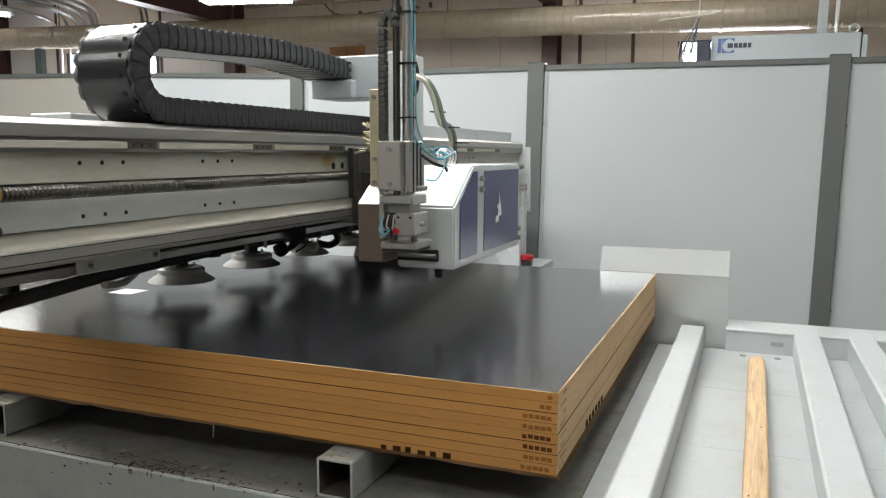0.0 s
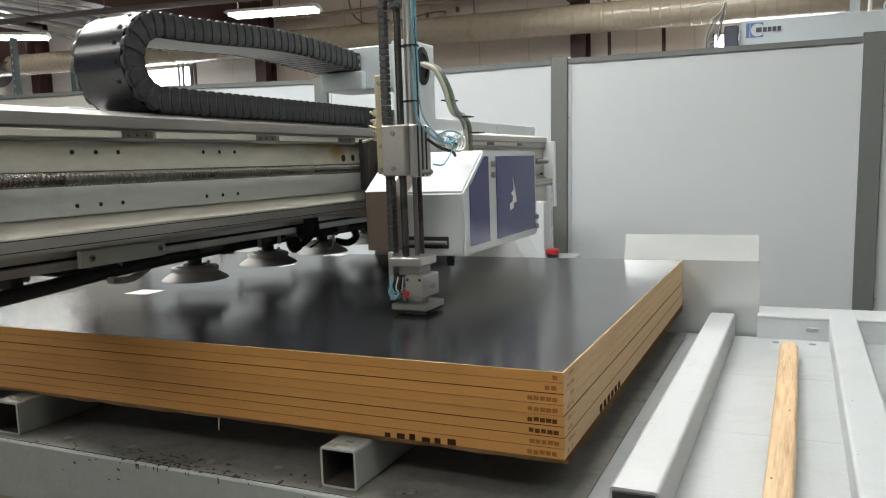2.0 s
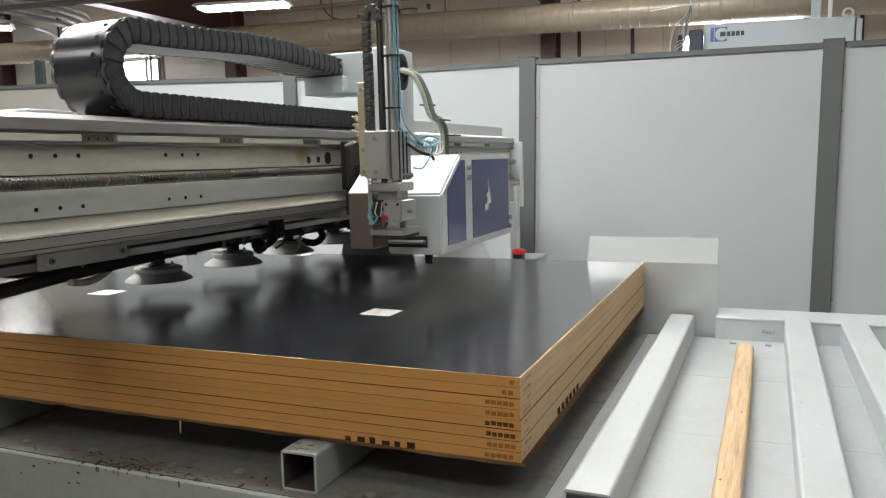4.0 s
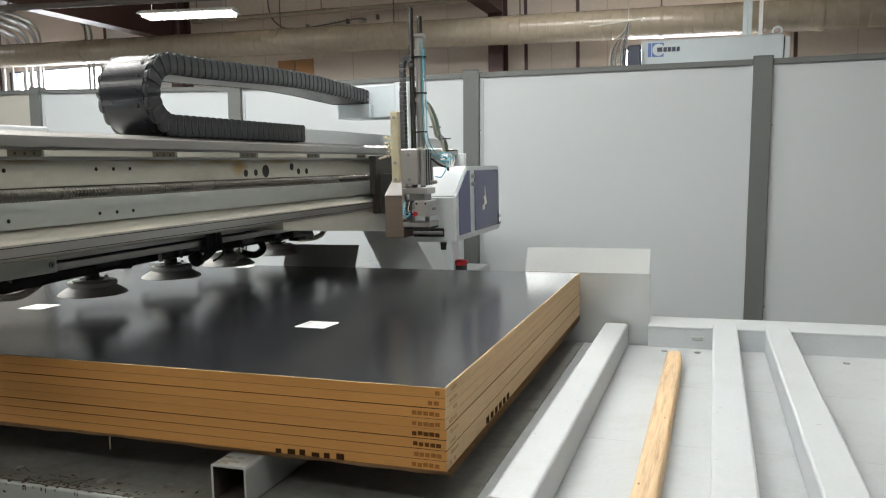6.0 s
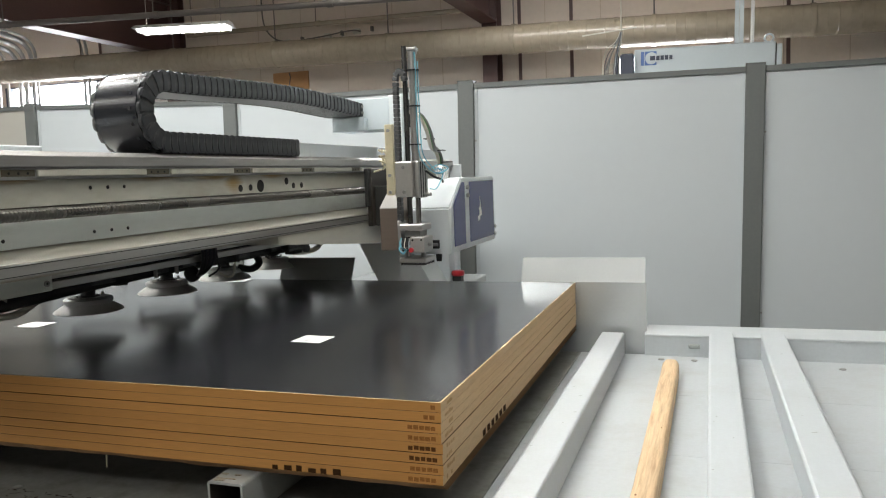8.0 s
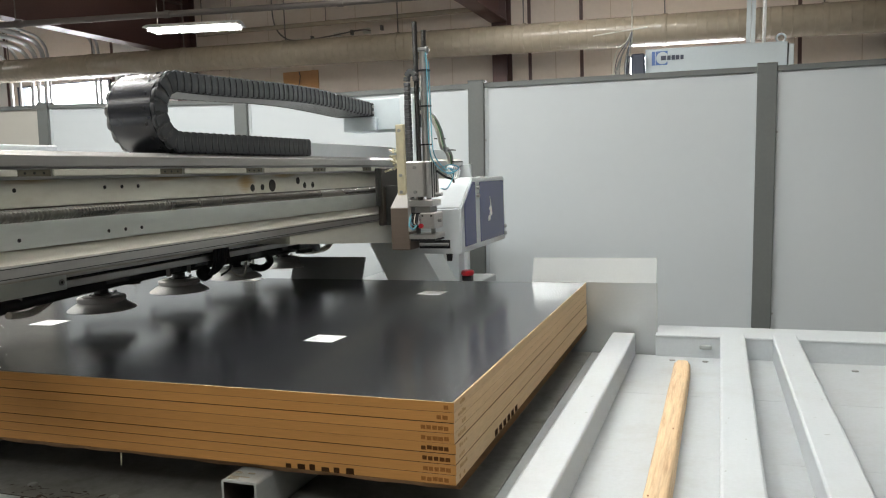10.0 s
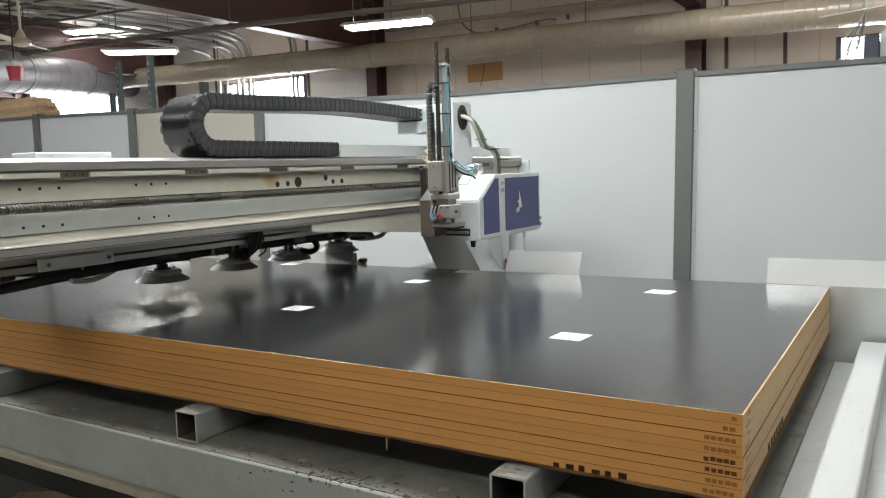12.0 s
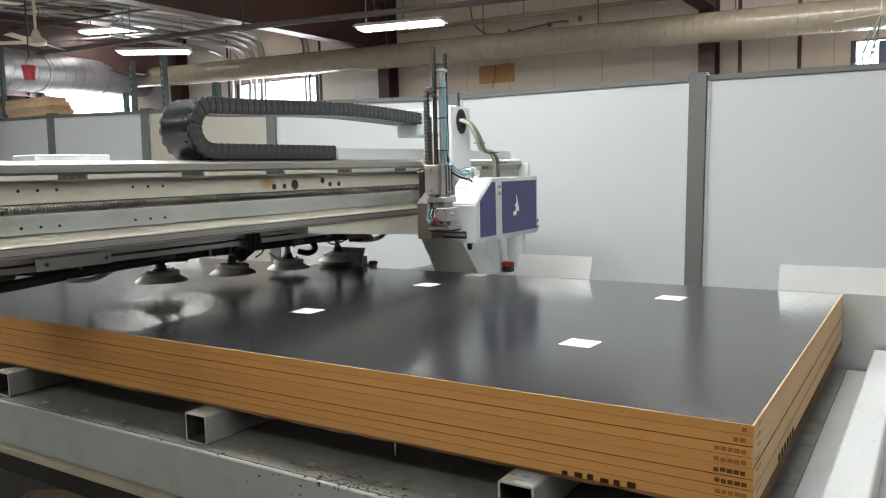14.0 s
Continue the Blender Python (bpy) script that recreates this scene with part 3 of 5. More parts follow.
tube_mesh = tube_data(1.56, M["tube_paint"])
for x, label in ((-0.4415, "under the sheets"), (-1.40, "under the sheets"), (-2.36, "under the sheets"), (-3.32, "under the sheets")):
    ob = new("support_tube", tube_mesh)
    ob.matrix_world = pose(x, -0.052, TABLE_Z)
    part("end_plug", slab(B(), -0.0352, 0.0352, 0.30, 0.306, 0.0053, 0.0757), M["rubber"], ob, "black plug inside the tube")
    rnd = random.Random(int(-x * 100))
    for k in range(7):
        y = 0.004 + rnd.uniform(0, 0.034)
        u = rnd.uniform(-0.034, 0.012)
        part("wood_residue", slab(B(), u, u + rnd.uniform(0.008, 0.024), y, y + rnd.uniform(0.003, 0.008), 0.0812, 0.0812 + rnd.uniform(0.0006, 0.002)), M["beige_strip"], ob, "splinters of old wood stuck on the tube")
    tagged(ob, "hollow grey square steel tube " + label, "steel tube", "support tubes")
rail_mesh, long_rail_mesh = tube_data(1.548, M["white_steel"]), tube_data(1.60, M["white_steel"])
for x, turn in ((0.1285, -0.4), (0.5025, -0.25), (0.686, 0.3)):
    f = thing("support_rail", "white painted square steel rail on the bare table", "steel rail", pose(x, -0.046, TABLE_Z, 0, 0, turn), group="bare rails")
    ob = new("tube", rail_mesh if x < 0.3 else long_rail_mesh)
    ob.parent = f
    rnd = random.Random(int(x * 1000))
    for k in range(5):
        bm = B()
        bmesh.ops.create_circle(bm, cap_ends=True, segments=7, radius=rnd.uniform(0.0015, 0.0035), matrix=pose(rnd.uniform(-0.033, 0.033), rnd.uniform(0.2, 1.4), 0.0812, 0, 0, rnd.uniform(0, 90)) @ Matrix.Diagonal((rnd.uniform(1, 2.5), 0.7, 1, 1)))
        part("scuff", bm, M["green_grey"], f, "grey scuff in the paint")
    part("end_cap", slab(B(), -0.0355, 0.0355, -0.003, 0.004, 0.005, 0.076, 0.002), M["rubber"], f, "black plastic end cap")


def batten():
    """A worn stick with rounded corners that waver along its length."""
    b = thing("wood_batten", "knotty pine batten lying on the table", "batten", pose(0.3445, 0.0, TABLE_Z + 0.0008, 0, 0, -0.3))
    bm, rows, n = B(), [], 40
    for i in range(n + 1):
        y = 1.262 * i / n
        taper = 0.8 if i in (0, n) else 1.0
        w = (0.0255 + 0.0007 * noise.noise((y * 6, 0.2, 0))) * taper
        h = (0.047 + 0.0015 * noise.noise((y * 5, 3.2, 0)))
        bow = 0.0012 * math.sin(2.2 * y) + 0.0005 * noise.noise((y * 4, 7.7, 0))
        ring = []
        for cx, cz, a0 in ((1, 1, 0), (-1, 1, 90), (-1, 0, 180), (1, 0, 270)):
            for k in range(4):
                a, r = radians(a0 + 30 * k), 0.011 if cz else 0.003
                ring.append(bm.verts.new((bow + cx * (w - r) + r * math.cos(a), y, (h - r if cz else r) + r * math.sin(a))))
        rows.append(ring)
    for p, q in zip(rows, rows[1:]):
        for k in range(16):
            bm.faces.new((p[k], p[(k + 1) % 16], q[(k + 1) % 16], q[k]))
    bm.faces.new(rows[0])
    bm.faces.new(list(reversed(rows[-1])))
    part("stick", bm, M["pine"], b, smooth=True)
    for x, y, r in ((-0.013, 0.16, 0.0032), (0.011, 0.57, 0.0026), (-0.006, 0.88, 0.0028)):
        part("knot", lathe(B(), [(r, 0), (r * 0.9, 0.0006)], 10, pose(x, y, 0.0468) @ Matrix.Diagonal((0.75, 1.6, 1, 1))), M["knot"], b, "dark knot")


batten()


# ---- back stops behind the sheets ----
def back_stop(xa, xb):
    f = thing("back_stop", "bent white sheet metal stop behind the stack", "sheet metal stop", pose(0, 0, 0), group="back stops")
    part("upright", slab(B(), xa, xb, 1.555, 1.559, 0.5, 1.0), M["stop_metal"], f)
    bm = B()
    prism(bm, [(1.555, 1.0), (1.598, 1.087), (1.602, 1.085), (1.559, 0.999)], xa + 0.004, xb - 0.004)
    part("bent_lip", bm, M["stop_metal"], f)
    part("foot", slab(B(), xa, xb, 1.559, 1.68, 0.5, 0.504), M["stop_metal"], f)
    part("post", slab(B(), xa + 0.15, xb - 0.15, 1.56, 1.6, 0, 0.5), M["green_grey"], f)


for xa, xb in ((-0.212, 0.254), (-1.262, -0.918), (-2.58, -2.10), (-3.76, -3.28)):
    back_stop(xa, xb)


def side_clamp():
    c = thing("edge_clamp", "small aluminium edge clamp with a dark red cap behind the stack", "clamp", pose(-2.14, 1.615, 0))
    part("post", slab(B(), -0.02, 0.02, -0.02, 0.02, 0, 0.97, 0.003), M["green_grey"], c)
    for x in (-0.019, 0.011):
        part("jaw", slab(B(), x, x + 0.008, -0.022, 0.022, 0.97, 1.045, 0.002), M["alu_plain"], c, "machined aluminium jaw")
    part("pin", rod(B(), (-0.024, 0, 1.03), (0.026, 0, 1.03), 0.006, n=10), M["galv"], c)
    part("arm", slab(B(), 0.02, 0.085, -0.012, 0.012, 0.985, 1.005, 0.002), M["galv"], c)
    part("cap", lathe(B(), [(0.020, 0), (0.023, 0.006), (0.023, 0.018), (0.016, 0.024)], 18, pose(0.07, 0, 1.0051) @ Matrix.Diagonal((1, 1, 0.7, 1))), M["dark_red"], c, "dark red cap", smooth=True)


side_clamp()


# ---- sheets ----
N_SHEETS, SHEET_T = 8, 0.0199


def sheet_stack():
    base = STACK_Z - N_SHEETS * SHEET_T
    rnd = random.Random(4)
    for k in range(N_SHEETS):
        z = base + k * SHEET_T
        dx, dy = (0, 0) if k == N_SHEETS - 1 else (rnd.uniform(-0.0012, 0.0012), rnd.uniform(-0.0012, 0.0012))
        s = thing("board_sheet", "brown fibreboard sheet with a dark glossy face in the stack" if k == N_SHEETS - 1 else "brown fibreboard sheet with dark faces in the stack",
                  "fibreboard sheet", pose(dx, dy, z), group="stacked sheets")
        bm = B()
        slab(bm, -STACK_L, 0, 0, STACK_W, 0.0006, SHEET_T - 0.0006)
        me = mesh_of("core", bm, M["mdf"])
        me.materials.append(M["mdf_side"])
        # end and top faces take the paler copy, as if more light fell there
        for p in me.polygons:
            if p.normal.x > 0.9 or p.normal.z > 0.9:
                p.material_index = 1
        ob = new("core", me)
        ob.parent = s
        lip = 0.003 if k == N_SHEETS - 1 else 0.0006
        part("top_face", slab(B(), -STACK_L + 0.0006, -lip, lip, STACK_W - 0.0006, SHEET_T - 0.0006, SHEET_T), M["laminate" if k == N_SHEETS - 1 else "sheet_face"], s)
        part("bottom_face", slab(B(), -STACK_L + 0.0006, -0.0006, 0.0006, STACK_W - 0.0006, 0.0, 0.0006), M["sheet_face"], s)
        # stamped marks near the corner
        ink = M["ink_mid"] if k in (2, 3) else M["ink_faint"]
        for j in range(5):
            if k > 5 and j < 3 + (k == 7):
                continue
            x = -0.068 + 0.0115 * j + (0.002 if k % 3 else -0.001)
            z0 = 0.0048 + rnd.uniform(-0.0006, 0.0008)
            bars = slab(B(), x, x + rnd.uniform(0.0085, 0.0102), -0.0005, 0.0002, z0, z0 + 0.0078)
            part("stamp", bars, ink, s, "worn dark stamped bar")
        for j in range(4):
            y = 0.022 + 0.0125 * j + rnd.uniform(-0.001, 0.001)
            if rnd.random() < 0.75:
                part("stamp", slab(B(), -0.0002, 0.0005, y, y + rnd.uniform(0.007, 0.010), 0.006, 0.006 + rnd.uniform(0.005, 0.008)), M["ink_side"], s, "faded stamped bar")
        if k == 0:
            for j in range(6):
                x = -0.362 + j * 0.027
                part("large_stamp", slab(B(), x, x + (0.017 if j % 2 else 0.0125), -0.0004, 0.0002, 0.0010, 0.0098 + 0.0016 * (j % 3)), M["ink"], s, "large dark stamped bar")
            for j in range(6):
                y = 0.27 + j * 0.036
                part("side_stamp", slab(B(), -0.0002, 0.0006, y, y + 0.022, 0.002, 0.0165), M["ink"], s, "large dark stamped bar")
    # worn board under the stack: a ragged face sheet over a recessed core
    w = thing("base_board", "thin splintered board under the stack of sheets", "board", pose(0, 0, 0))
    n = 220
    for z0, z1, deep, mat in ((base - 0.0058, base - 0.0002, 0.0, M["ply"]), (TABLE_Z + 0.0812, base - 0.0059, 0.016, M["ply"])):
        bm = B()
        edge = []
        for i in range(n + 1):
            x = -STACK_L + STACK_L * i / n
            edge.append((x, 0.004 + deep + 0.009 * noise.noise((x * 3.1, 0.3 + deep * 40, 0)) + 0.007 * noise.noise((x * 19, 1.3, 0)) - 0.006 * max(0, noise.noise((x * 7.7, 5.1, 0)))))
        lo = [bm.verts.new((x, y, z0)) for x, y in edge]
        hi = [bm.verts.new((x, y, z1)) for x, y in edge]
        bm.faces.new(lo + [bm.verts.new((0.003, STACK_W, z0)), bm.verts.new((-STACK_L, STACK_W, z0))])
        bm.faces.new(hi + [bm.verts.new((0.003, STACK_W, z1)), bm.verts.new((-STACK_L, STACK_W, z1))])
        for i in range(n):
            bm.faces.new((lo[i], lo[i + 1], hi[i + 1], hi[i]))
        part("face_sheet" if deep == 0 else "core_sheet", bm, mat, w)
    part("splinter", rod(B(), (-0.774, -0.004, TABLE_Z + 0.092), (-0.772, -0.008, TABLE_Z + 0.066), 0.0022, 0.0012, n=6), M["beige_strip"], w)


sheet_stack()


def paper_label(x, y, turn=0.0, z=STACK_Z):
    f = thing("paper_label", "small white paper label stuck on the dark sheet", "label", pose(x, y, z + 0.0003, 0, 0, turn), group="paper labels")
    part("paper", slab(B(), -0.0435, 0.0435, -0.040, 0.040, 0, 0.0004), M["paper"], f)
    bm = B()
    for k in range(5):
        slab(bm, -0.038, 0.02 - 0.012 * (k % 3), 0.03 - k * 0.013, 0.033 - k * 0.013, 0.0004, 0.0005)
    part("print", bm, M["grey_hose"], f, "faint grey printed bars")
    return f


for x, y, turn in ((-1.505, 0.518, 2), (-1.458, 1.172, -2), (-1.415, 1.495, 3), (-2.41, 1.475, 1)):
    paper_label(x, y, turn)
LABEL_A = paper_label(-0.513, 0.465, -3)
LABEL_B = paper_label(-0.498, 1.238, -5)


# ---- gantry beam with vacuum cups ----
BEAM_A, BEAM_B = -0.515, 2.755
gantry = thing("gantry", "long grey aluminium gantry beam carrying vacuum cups over the stack", "gantry", pose(-0.513, 0, 0))


def gantry_beam(g):
    L0, L1 = BEAM_A, BEAM_B
    bm = B()
    prism(bm, [(-0.86, 1.463), (-0.345, 1.463), (-0.344, 1.465), (-0.344, 1.486), (-0.347, 1.489), (-0.360, 1.497), (-0.86, 1.497)], L0, L1, "y")
    part("top_plate", bm, M["alu"], g, "brushed aluminium top plate")
    bm = B()
    prism(bm, [(-0.86, 1.236), (-0.372, 1.236), (-0.372, 1.4625), (-0.86, 1.4625)], L0, L1, "y")
    part("core", bm, M["beam_paint"], g, "cream painted steel beam")
    # upper web face with holes, lower web face
    part("upper_web", slab(B(), -0.372, -0.366, L0, L1, 1.380, 1.4365, 0.001), M["beam_stained"], g, "cream web with yellow grease stains")
    part("lower_web", slab(B(), -0.372, -0.364, L0, L1, 1.296, 1.354, 0.001), M["beam_paint_low"], g)
    bm = B()
    prism(bm, [(-0.372, 1.236), (-0.322, 1.236), (-0.318, 1.240), (-0.318, 1.271), (-0.326, 1.2735)] + [(-0.372 + 0.046 * (1 - u), 1.274 + 0.021 * u ** 2.4) for u in (0.12, 0.3, 0.5, 0.68, 0.84, 0.93, 1.0)], L0, L1, "y")
    part("lower_rail", bm, M["ledge"], g, "worn cream guide ledge", smooth=True)
    part("rail_face", slab(B(), -0.318, -0.3165, L0, L1, 1.2405, 1.269, 0.0005), M["alu"], g, "brushed aluminium rail face")
    for x, z in ((-0.3165, 1.2645), (-0.3165, 1.2445)):
        part("rail_groove", slab(B(), x, x + 0.001, L0, L1, z, z + 0.0016), M["dark_gap"], g, "dark groove")
    bm = B()
    prism(bm, [(-0.372, 1.437), (-0.352, 1.437), (-0.352, 1.462), (-0.372, 1.462)], L0, L1, "y")
    part("upper_rail", bm, M["galv"], g)
    joints = ((-0.127, -0.043), (0.297, 0.385), (0.676, 0.767), (1.08, 1.165), (1.48, 1.565), (1.88, 1.965), (2.28, 2.365))
    y = L0 + 0.02
    for ya, yb in joints:
        part("cover_strip", slab(B(), -0.352, -0.346, y, ya - 0.003, 1.443, 1.4575, 0.0015), M["beam_paint"], g, "cream cover strip")
        joint = part("joint_plate", slab(B(), -0.354, -0.3515, ya, yb, 1.4435, 1.4575, 0.0005), M["joint_steel"], g, "dull brown joint plate")
        for u in (0.22, 0.5, 0.78):
            part("screw", lathe(B(), [(0.0028, 0), (0.0028, 0.001)], 8, pose(-0.3515, ya + (yb - ya) * u, 1.450, 0, 90)), M["dark_gap"], joint)
        y = yb + 0.003
    # dark strip that paints the shade behind the ball screw
    part("screw_shadow_channel", slab(B(), -0.3719, -0.368, L0, L1, 1.354, 1.384), M["shaded_steel"], g)
    # ball screw
    rings, s, n = [], 0.0, BEAM_B - BEAM_A - 0.1
    while s < n:
        rings += [(0.0108, s), (0.0108, s + 0.0035), (0.0135, s + 0.0045), (0.0135, s + 0.0085)]
        s += 0.010
    part("ball_screw", lathe(B(), rings, 10, pose(-0.335, L0 + 0.05, 1.365, -90)), M["screw"], g, "shiny threaded ball screw")
    nut = part("screw_bearing", lathe(B(), [(0.026, 0), (0.028, 0.01), (0.024, 0.02), (0.028, 0.03), (0.022, 0.05)], 16, pose(-0.335, L0 + 0.02, 1.368, -90)), M["grease"], g, "greased brass screw bearing")
    part("rubber_buffer", lathe(B(), [(0.026, 0), (0.026, 0.02), (0.02, 0.04), (0.006, 0.055)], 16, pose(-0.33, L0 + 0.02, 1.305, -90)), M["rubber"], g, "black cone rubber buffer")
    part("near_end_housing", slab(B(), -0.98, -0.29, L0 - 0.25, L0 + 0.018, 1.16, 1.46, 0.006), M["cover"], g, "white end housing")
    part("far_end_plate", slab(B(), -0.97, -0.30, L1, L1 + 0.02, 1.12, 1.47, 0.003), M["cover"], g)
    # holes in the web
    def hole(y, z, r, x=-0.3659):
        bm = lathe(B(), [(r, 0), (r, 0.001)], 16, pose(x, y, z, 0, 90))
        part("hole", bm, M["dark_gap"], g)
    for y0 in (-0.235, 0.122, 1.9):
        for k in range(3):
            hole(y0 + 0.055 * k, 1.416, 0.0045)
            hole(y0 + 0.055 * k, 1.3145, 0.0042, -0.3639)
    for y, z, r in ((0.729, 1.397, 0.011), (0.784, 1.398, 0.010), (0.841, 1.402, 0.0195), (1.003, 1.414, 0.012), (1.048, 1.398, 0.010), (1.104, 1.398, 0.010)):
        hole(y, z, r)
    # hanger profile set back under the beam
    part("hanger_web", slab(B(), -0.60, -0.532, L0, 1.40, 1.1985, 1.2355), M["alu"], g)
    part("hanger_slot", slab(B(), -0.60, -0.540, L0, 1.40, 1.1935, 1.1985), M["dark_gap"], g, "dark slot")
    part("hanger_lip", slab(B(), -0.60, -0.520, L0, 1.40, 1.174, 1.1935, 0.002), M["alu"], g, "bright aluminium lip")
    bm = B()
    prism(bm, [(0.855, 1.2395), (0.855, 1.212), (1.95, 1.114), (L1, 1.114), (L1, 1.2395)], -0.60, -0.320)
    part("lower_box", bm, M["beam_paint"], g, "cream painted wedge under the beam")
    br = part("bracket", slab(B(), -0.5195, -0.506, -0.117, 0.128, 1.174, 1.2115, 0.002), M["beam_paint_low"], g, "grey bracket with two bolts")
    for y in (-0.089, 0.109):
        part("bolt", lathe(B(), [(0.0075, 0), (0.0075, 0.004), (0.004, 0.004), (0.004, 0.002)], 12, pose(-0.506, y, 1.193, 0, 90)), M["galv"], br)
        part("bolt_hole", lathe(B(), [(0.0036, 0), (0.0036, 0.0006)], 6, pose(-0.504, y, 1.193, 0, 90)), M["dark_gap"], br)
    # hoses under the beam
    part("black_hose", hose(B(), [(-0.44, -0.55, 1.127), (-0.47, -0.25, 1.138), (-0.50, 0.0, 1.147), (-0.52, 0.3, 1.152), (-0.53, 0.6, 1.154), (-0.53, 0.9, 1.150), (-0.53, 1.15, 1.148), (-0.56, 1.40, 1.140), (-0.58, 1.58, 1.136), (-0.60, 1.66, 1.11)], 0.017, 10), M["rubber"], g, "thick black vacuum hose", smooth=True)
    part("black_hose", hose(B(), [(-0.58, 0.1, 1.135), (-0.60, 0.4, 1.142), (-0.60, 0.8, 1.14), (-0.60, 1.1, 1.14)], 0.014, 8), M["rubber"], g, "thick black vacuum hose", smooth=True)
    for k, (y, w, d, z0) in enumerate(((-0.30, 0.03, 0.06, 1.125), (-0.05, 0.03, 0.06, 1.128), (0.12, 0.03, 0.05, 1.132), (0.27, 0.10, 0.06, 1.137), (0.42, 0.03, 0.05, 1.130), (0.55, 0.05, 0.06, 1.134), (0.66, 0.08, 0.06, 1.138), (0.98, 0.08, 0.06, 1.128), (1.20, 0.05, 0.06, 1.132), (1.34, 0.08, 0.06, 1.126))):
        part("valve_block", slab(B(), -0.56, -0.56 + d, y, y + w, z0, 1.164, 0.005), M["plastic"], g, "black valve block")
        part("nipple", rod(B(), (-0.53, y + w / 2, z0 - 0.012), (-0.53, y + w / 2, z0 + 0.002), 0.006, n=8), M["rubber"], g)
    rnd = random.Random(31)
    for k in range(7):
        y0 = -0.2 + 0.25 * k
        x0 = -0.53 + rnd.uniform(-0.05, 0.04)
        sag = rnd.uniform(0.012, 0.03)
        part("thin_cable", hose(B(), [(x0, y0, 1.150), (x0 + 0.02, y0 + 0.06, 1.150 - sag * 0.8), (x0 + 0.01, y0 + 0.13, 1.150 - sag), (x0 - 0.02, y0 + 0.22, 1.146), (x0 - 0.03, y0 + 0.3, 1.156)], rnd.choice((0.003, 0.004, 0.0055)), 6), M["rubber"], g, smooth=True)
    for y in (-0.02, 0.52, 0.62):
        part("fitting", rod(B(), (-0.49, y, 1.128), (-0.49, y, 1.164), 0.006, n=8), M["galv"], g)
    # cable bundle that comes down in front of the hanger profile
    for k in range(6):
        y, d = 0.706 + 0.011 * k, 0.004 * (k % 2)
        part("bundle_cable", hose(B(), [(-0.50 + d, y, 1.236), (-0.502 + d, y + 0.001, 1.19), (-0.51 + d, y - 0.004 - 0.003 * (k - 3), 1.158), (-0.545, 0.735 + 0.3 * (y - 0.73), 1.128), (-0.60, 0.77, 1.135)], 0.0062 if k % 2 else 0.005, 7, 4), M["bundle"], g, "dark ribbed cable", smooth=True)
    part("bundle_boot", lathe(B(), [(0.012, 0.0), (0.022, 0.006), (0.027, 0.018), (0.025, 0.034), (0.020, 0.044)], 14, pose(-0.55, 0.735, 1.112, 12, -30) @ Matrix.Diagonal((0.8, 1.1, 1, 1))), M["rubber"], g, "black rubber boot", smooth=True)
    part("bundle_cable", hose(B(), [(-0.498, 0.770, 1.215), (-0.502, 0.782, 1.17), (-0.51, 0.795, 1.14), (-0.54, 0.785, 1.118)], 0.0035, 6, 4), M["rubber"], g, smooth=True)
    # vacuum manifold with its valves, right over the cups
    part("manifold_pipe", rod(B(), (-0.80, BEAM_A + 0.02, 1.158), (-0.80, 1.78, 1.152), 0.023, n=14), M["rubber"], g, "black vacuum manifold pipe", smooth=True)
    rnd = random.Random(52)
    y = BEAM_A + 0.1
    while y < 1.72:
        w = rnd.uniform(0.04, 0.11)
        part("manifold_valve", slab(B(), -0.845, -0.765, y, y + w, 1.134 + rnd.uniform(-0.012, 0.012), 1.1815, 0.006), M["plastic"], g, "black manifold valve")
        y += w + rnd.uniform(0.01, 0.07)
    part("hose_strand", hose(B(), [(-0.49, 0.83, 1.11), (-0.47, 0.86, 1.085), (-0.47, 0.90, 1.09), (-0.47, 0.91, 1.13)], 0.004, 6), M["clear_hose"], g, smooth=True)
    part("hose_loop", hose(B(), [(-0.55, 1.06, 1.15), (-0.53, 1.12, 1.14), (-0.53, 1.16, 1.10), (-0.56, 1.15, 1.075), (-0.60, 1.12, 1.085)], 0.014, 10), M["rubber"], g, "bent black hose", smooth=True)
    part("black_hose", hose(B(), [(-0.57, 1.36, 1.142), (-0.56, 1.48, 1.150), (-0.56, 1.56, 1.142), (-0.58, 1.62, 1.12)], 0.019, 10), M["rubber"], g, "bent black hose", smooth=True)
    part("thin_cable", hose(B(), [(-0.62, 1.30, 1.14), (-0.63, 1.38, 1.095), (-0.66, 1.46, 1.085), (-0.66, 1.54, 1.10), (-0.64, 1.56, 1.14)], 0.004, 6), M["rubber"], g, smooth=True)
    part("clear_hose", hose(B(), [(-0.61, 1.56, 1.095), (-0.60, 1.66, 1.088), (-0.585, 1.74, 1.10), (-0.57, 1.78, 1.15)], 0.012, 8), M["clear_hose"], g, "milky plastic hose", smooth=True)
    part("clear_hose", hose(B(), [(-0.46, -0.08, 1.118), (-0.50, 0.02, 1.106), (-0.56, 0.14, 1.118), (-0.62, 0.27, 1.145)], 0.009, 8), M["clear_hose"], g, "milky plastic hose", smooth=True)
    part("hose_clamp", slab(B(), -0.63, -0.585, 1.52, 1.60, 1.09, 1.115, 0.004), M["rubber"], g)
    part("cup_rail", slab(B(), -0.83, -0.75, L0, 1.9, 1.182, 1.2355, 0.002), M["alu"], g)
    # support leg at the far side and its housing
    bm = B()
    prism(bm, [(-0.60, 1.178), (-0.36, 1.178), (-0.20, 0.90), (-0.46, 0.90)], 1.98, 2.35, "y")
    # lighter paint than the leg carriage: light missing under the beam is put into it
    part("leg", bm, M["cover"], g, "slanted white support leg")
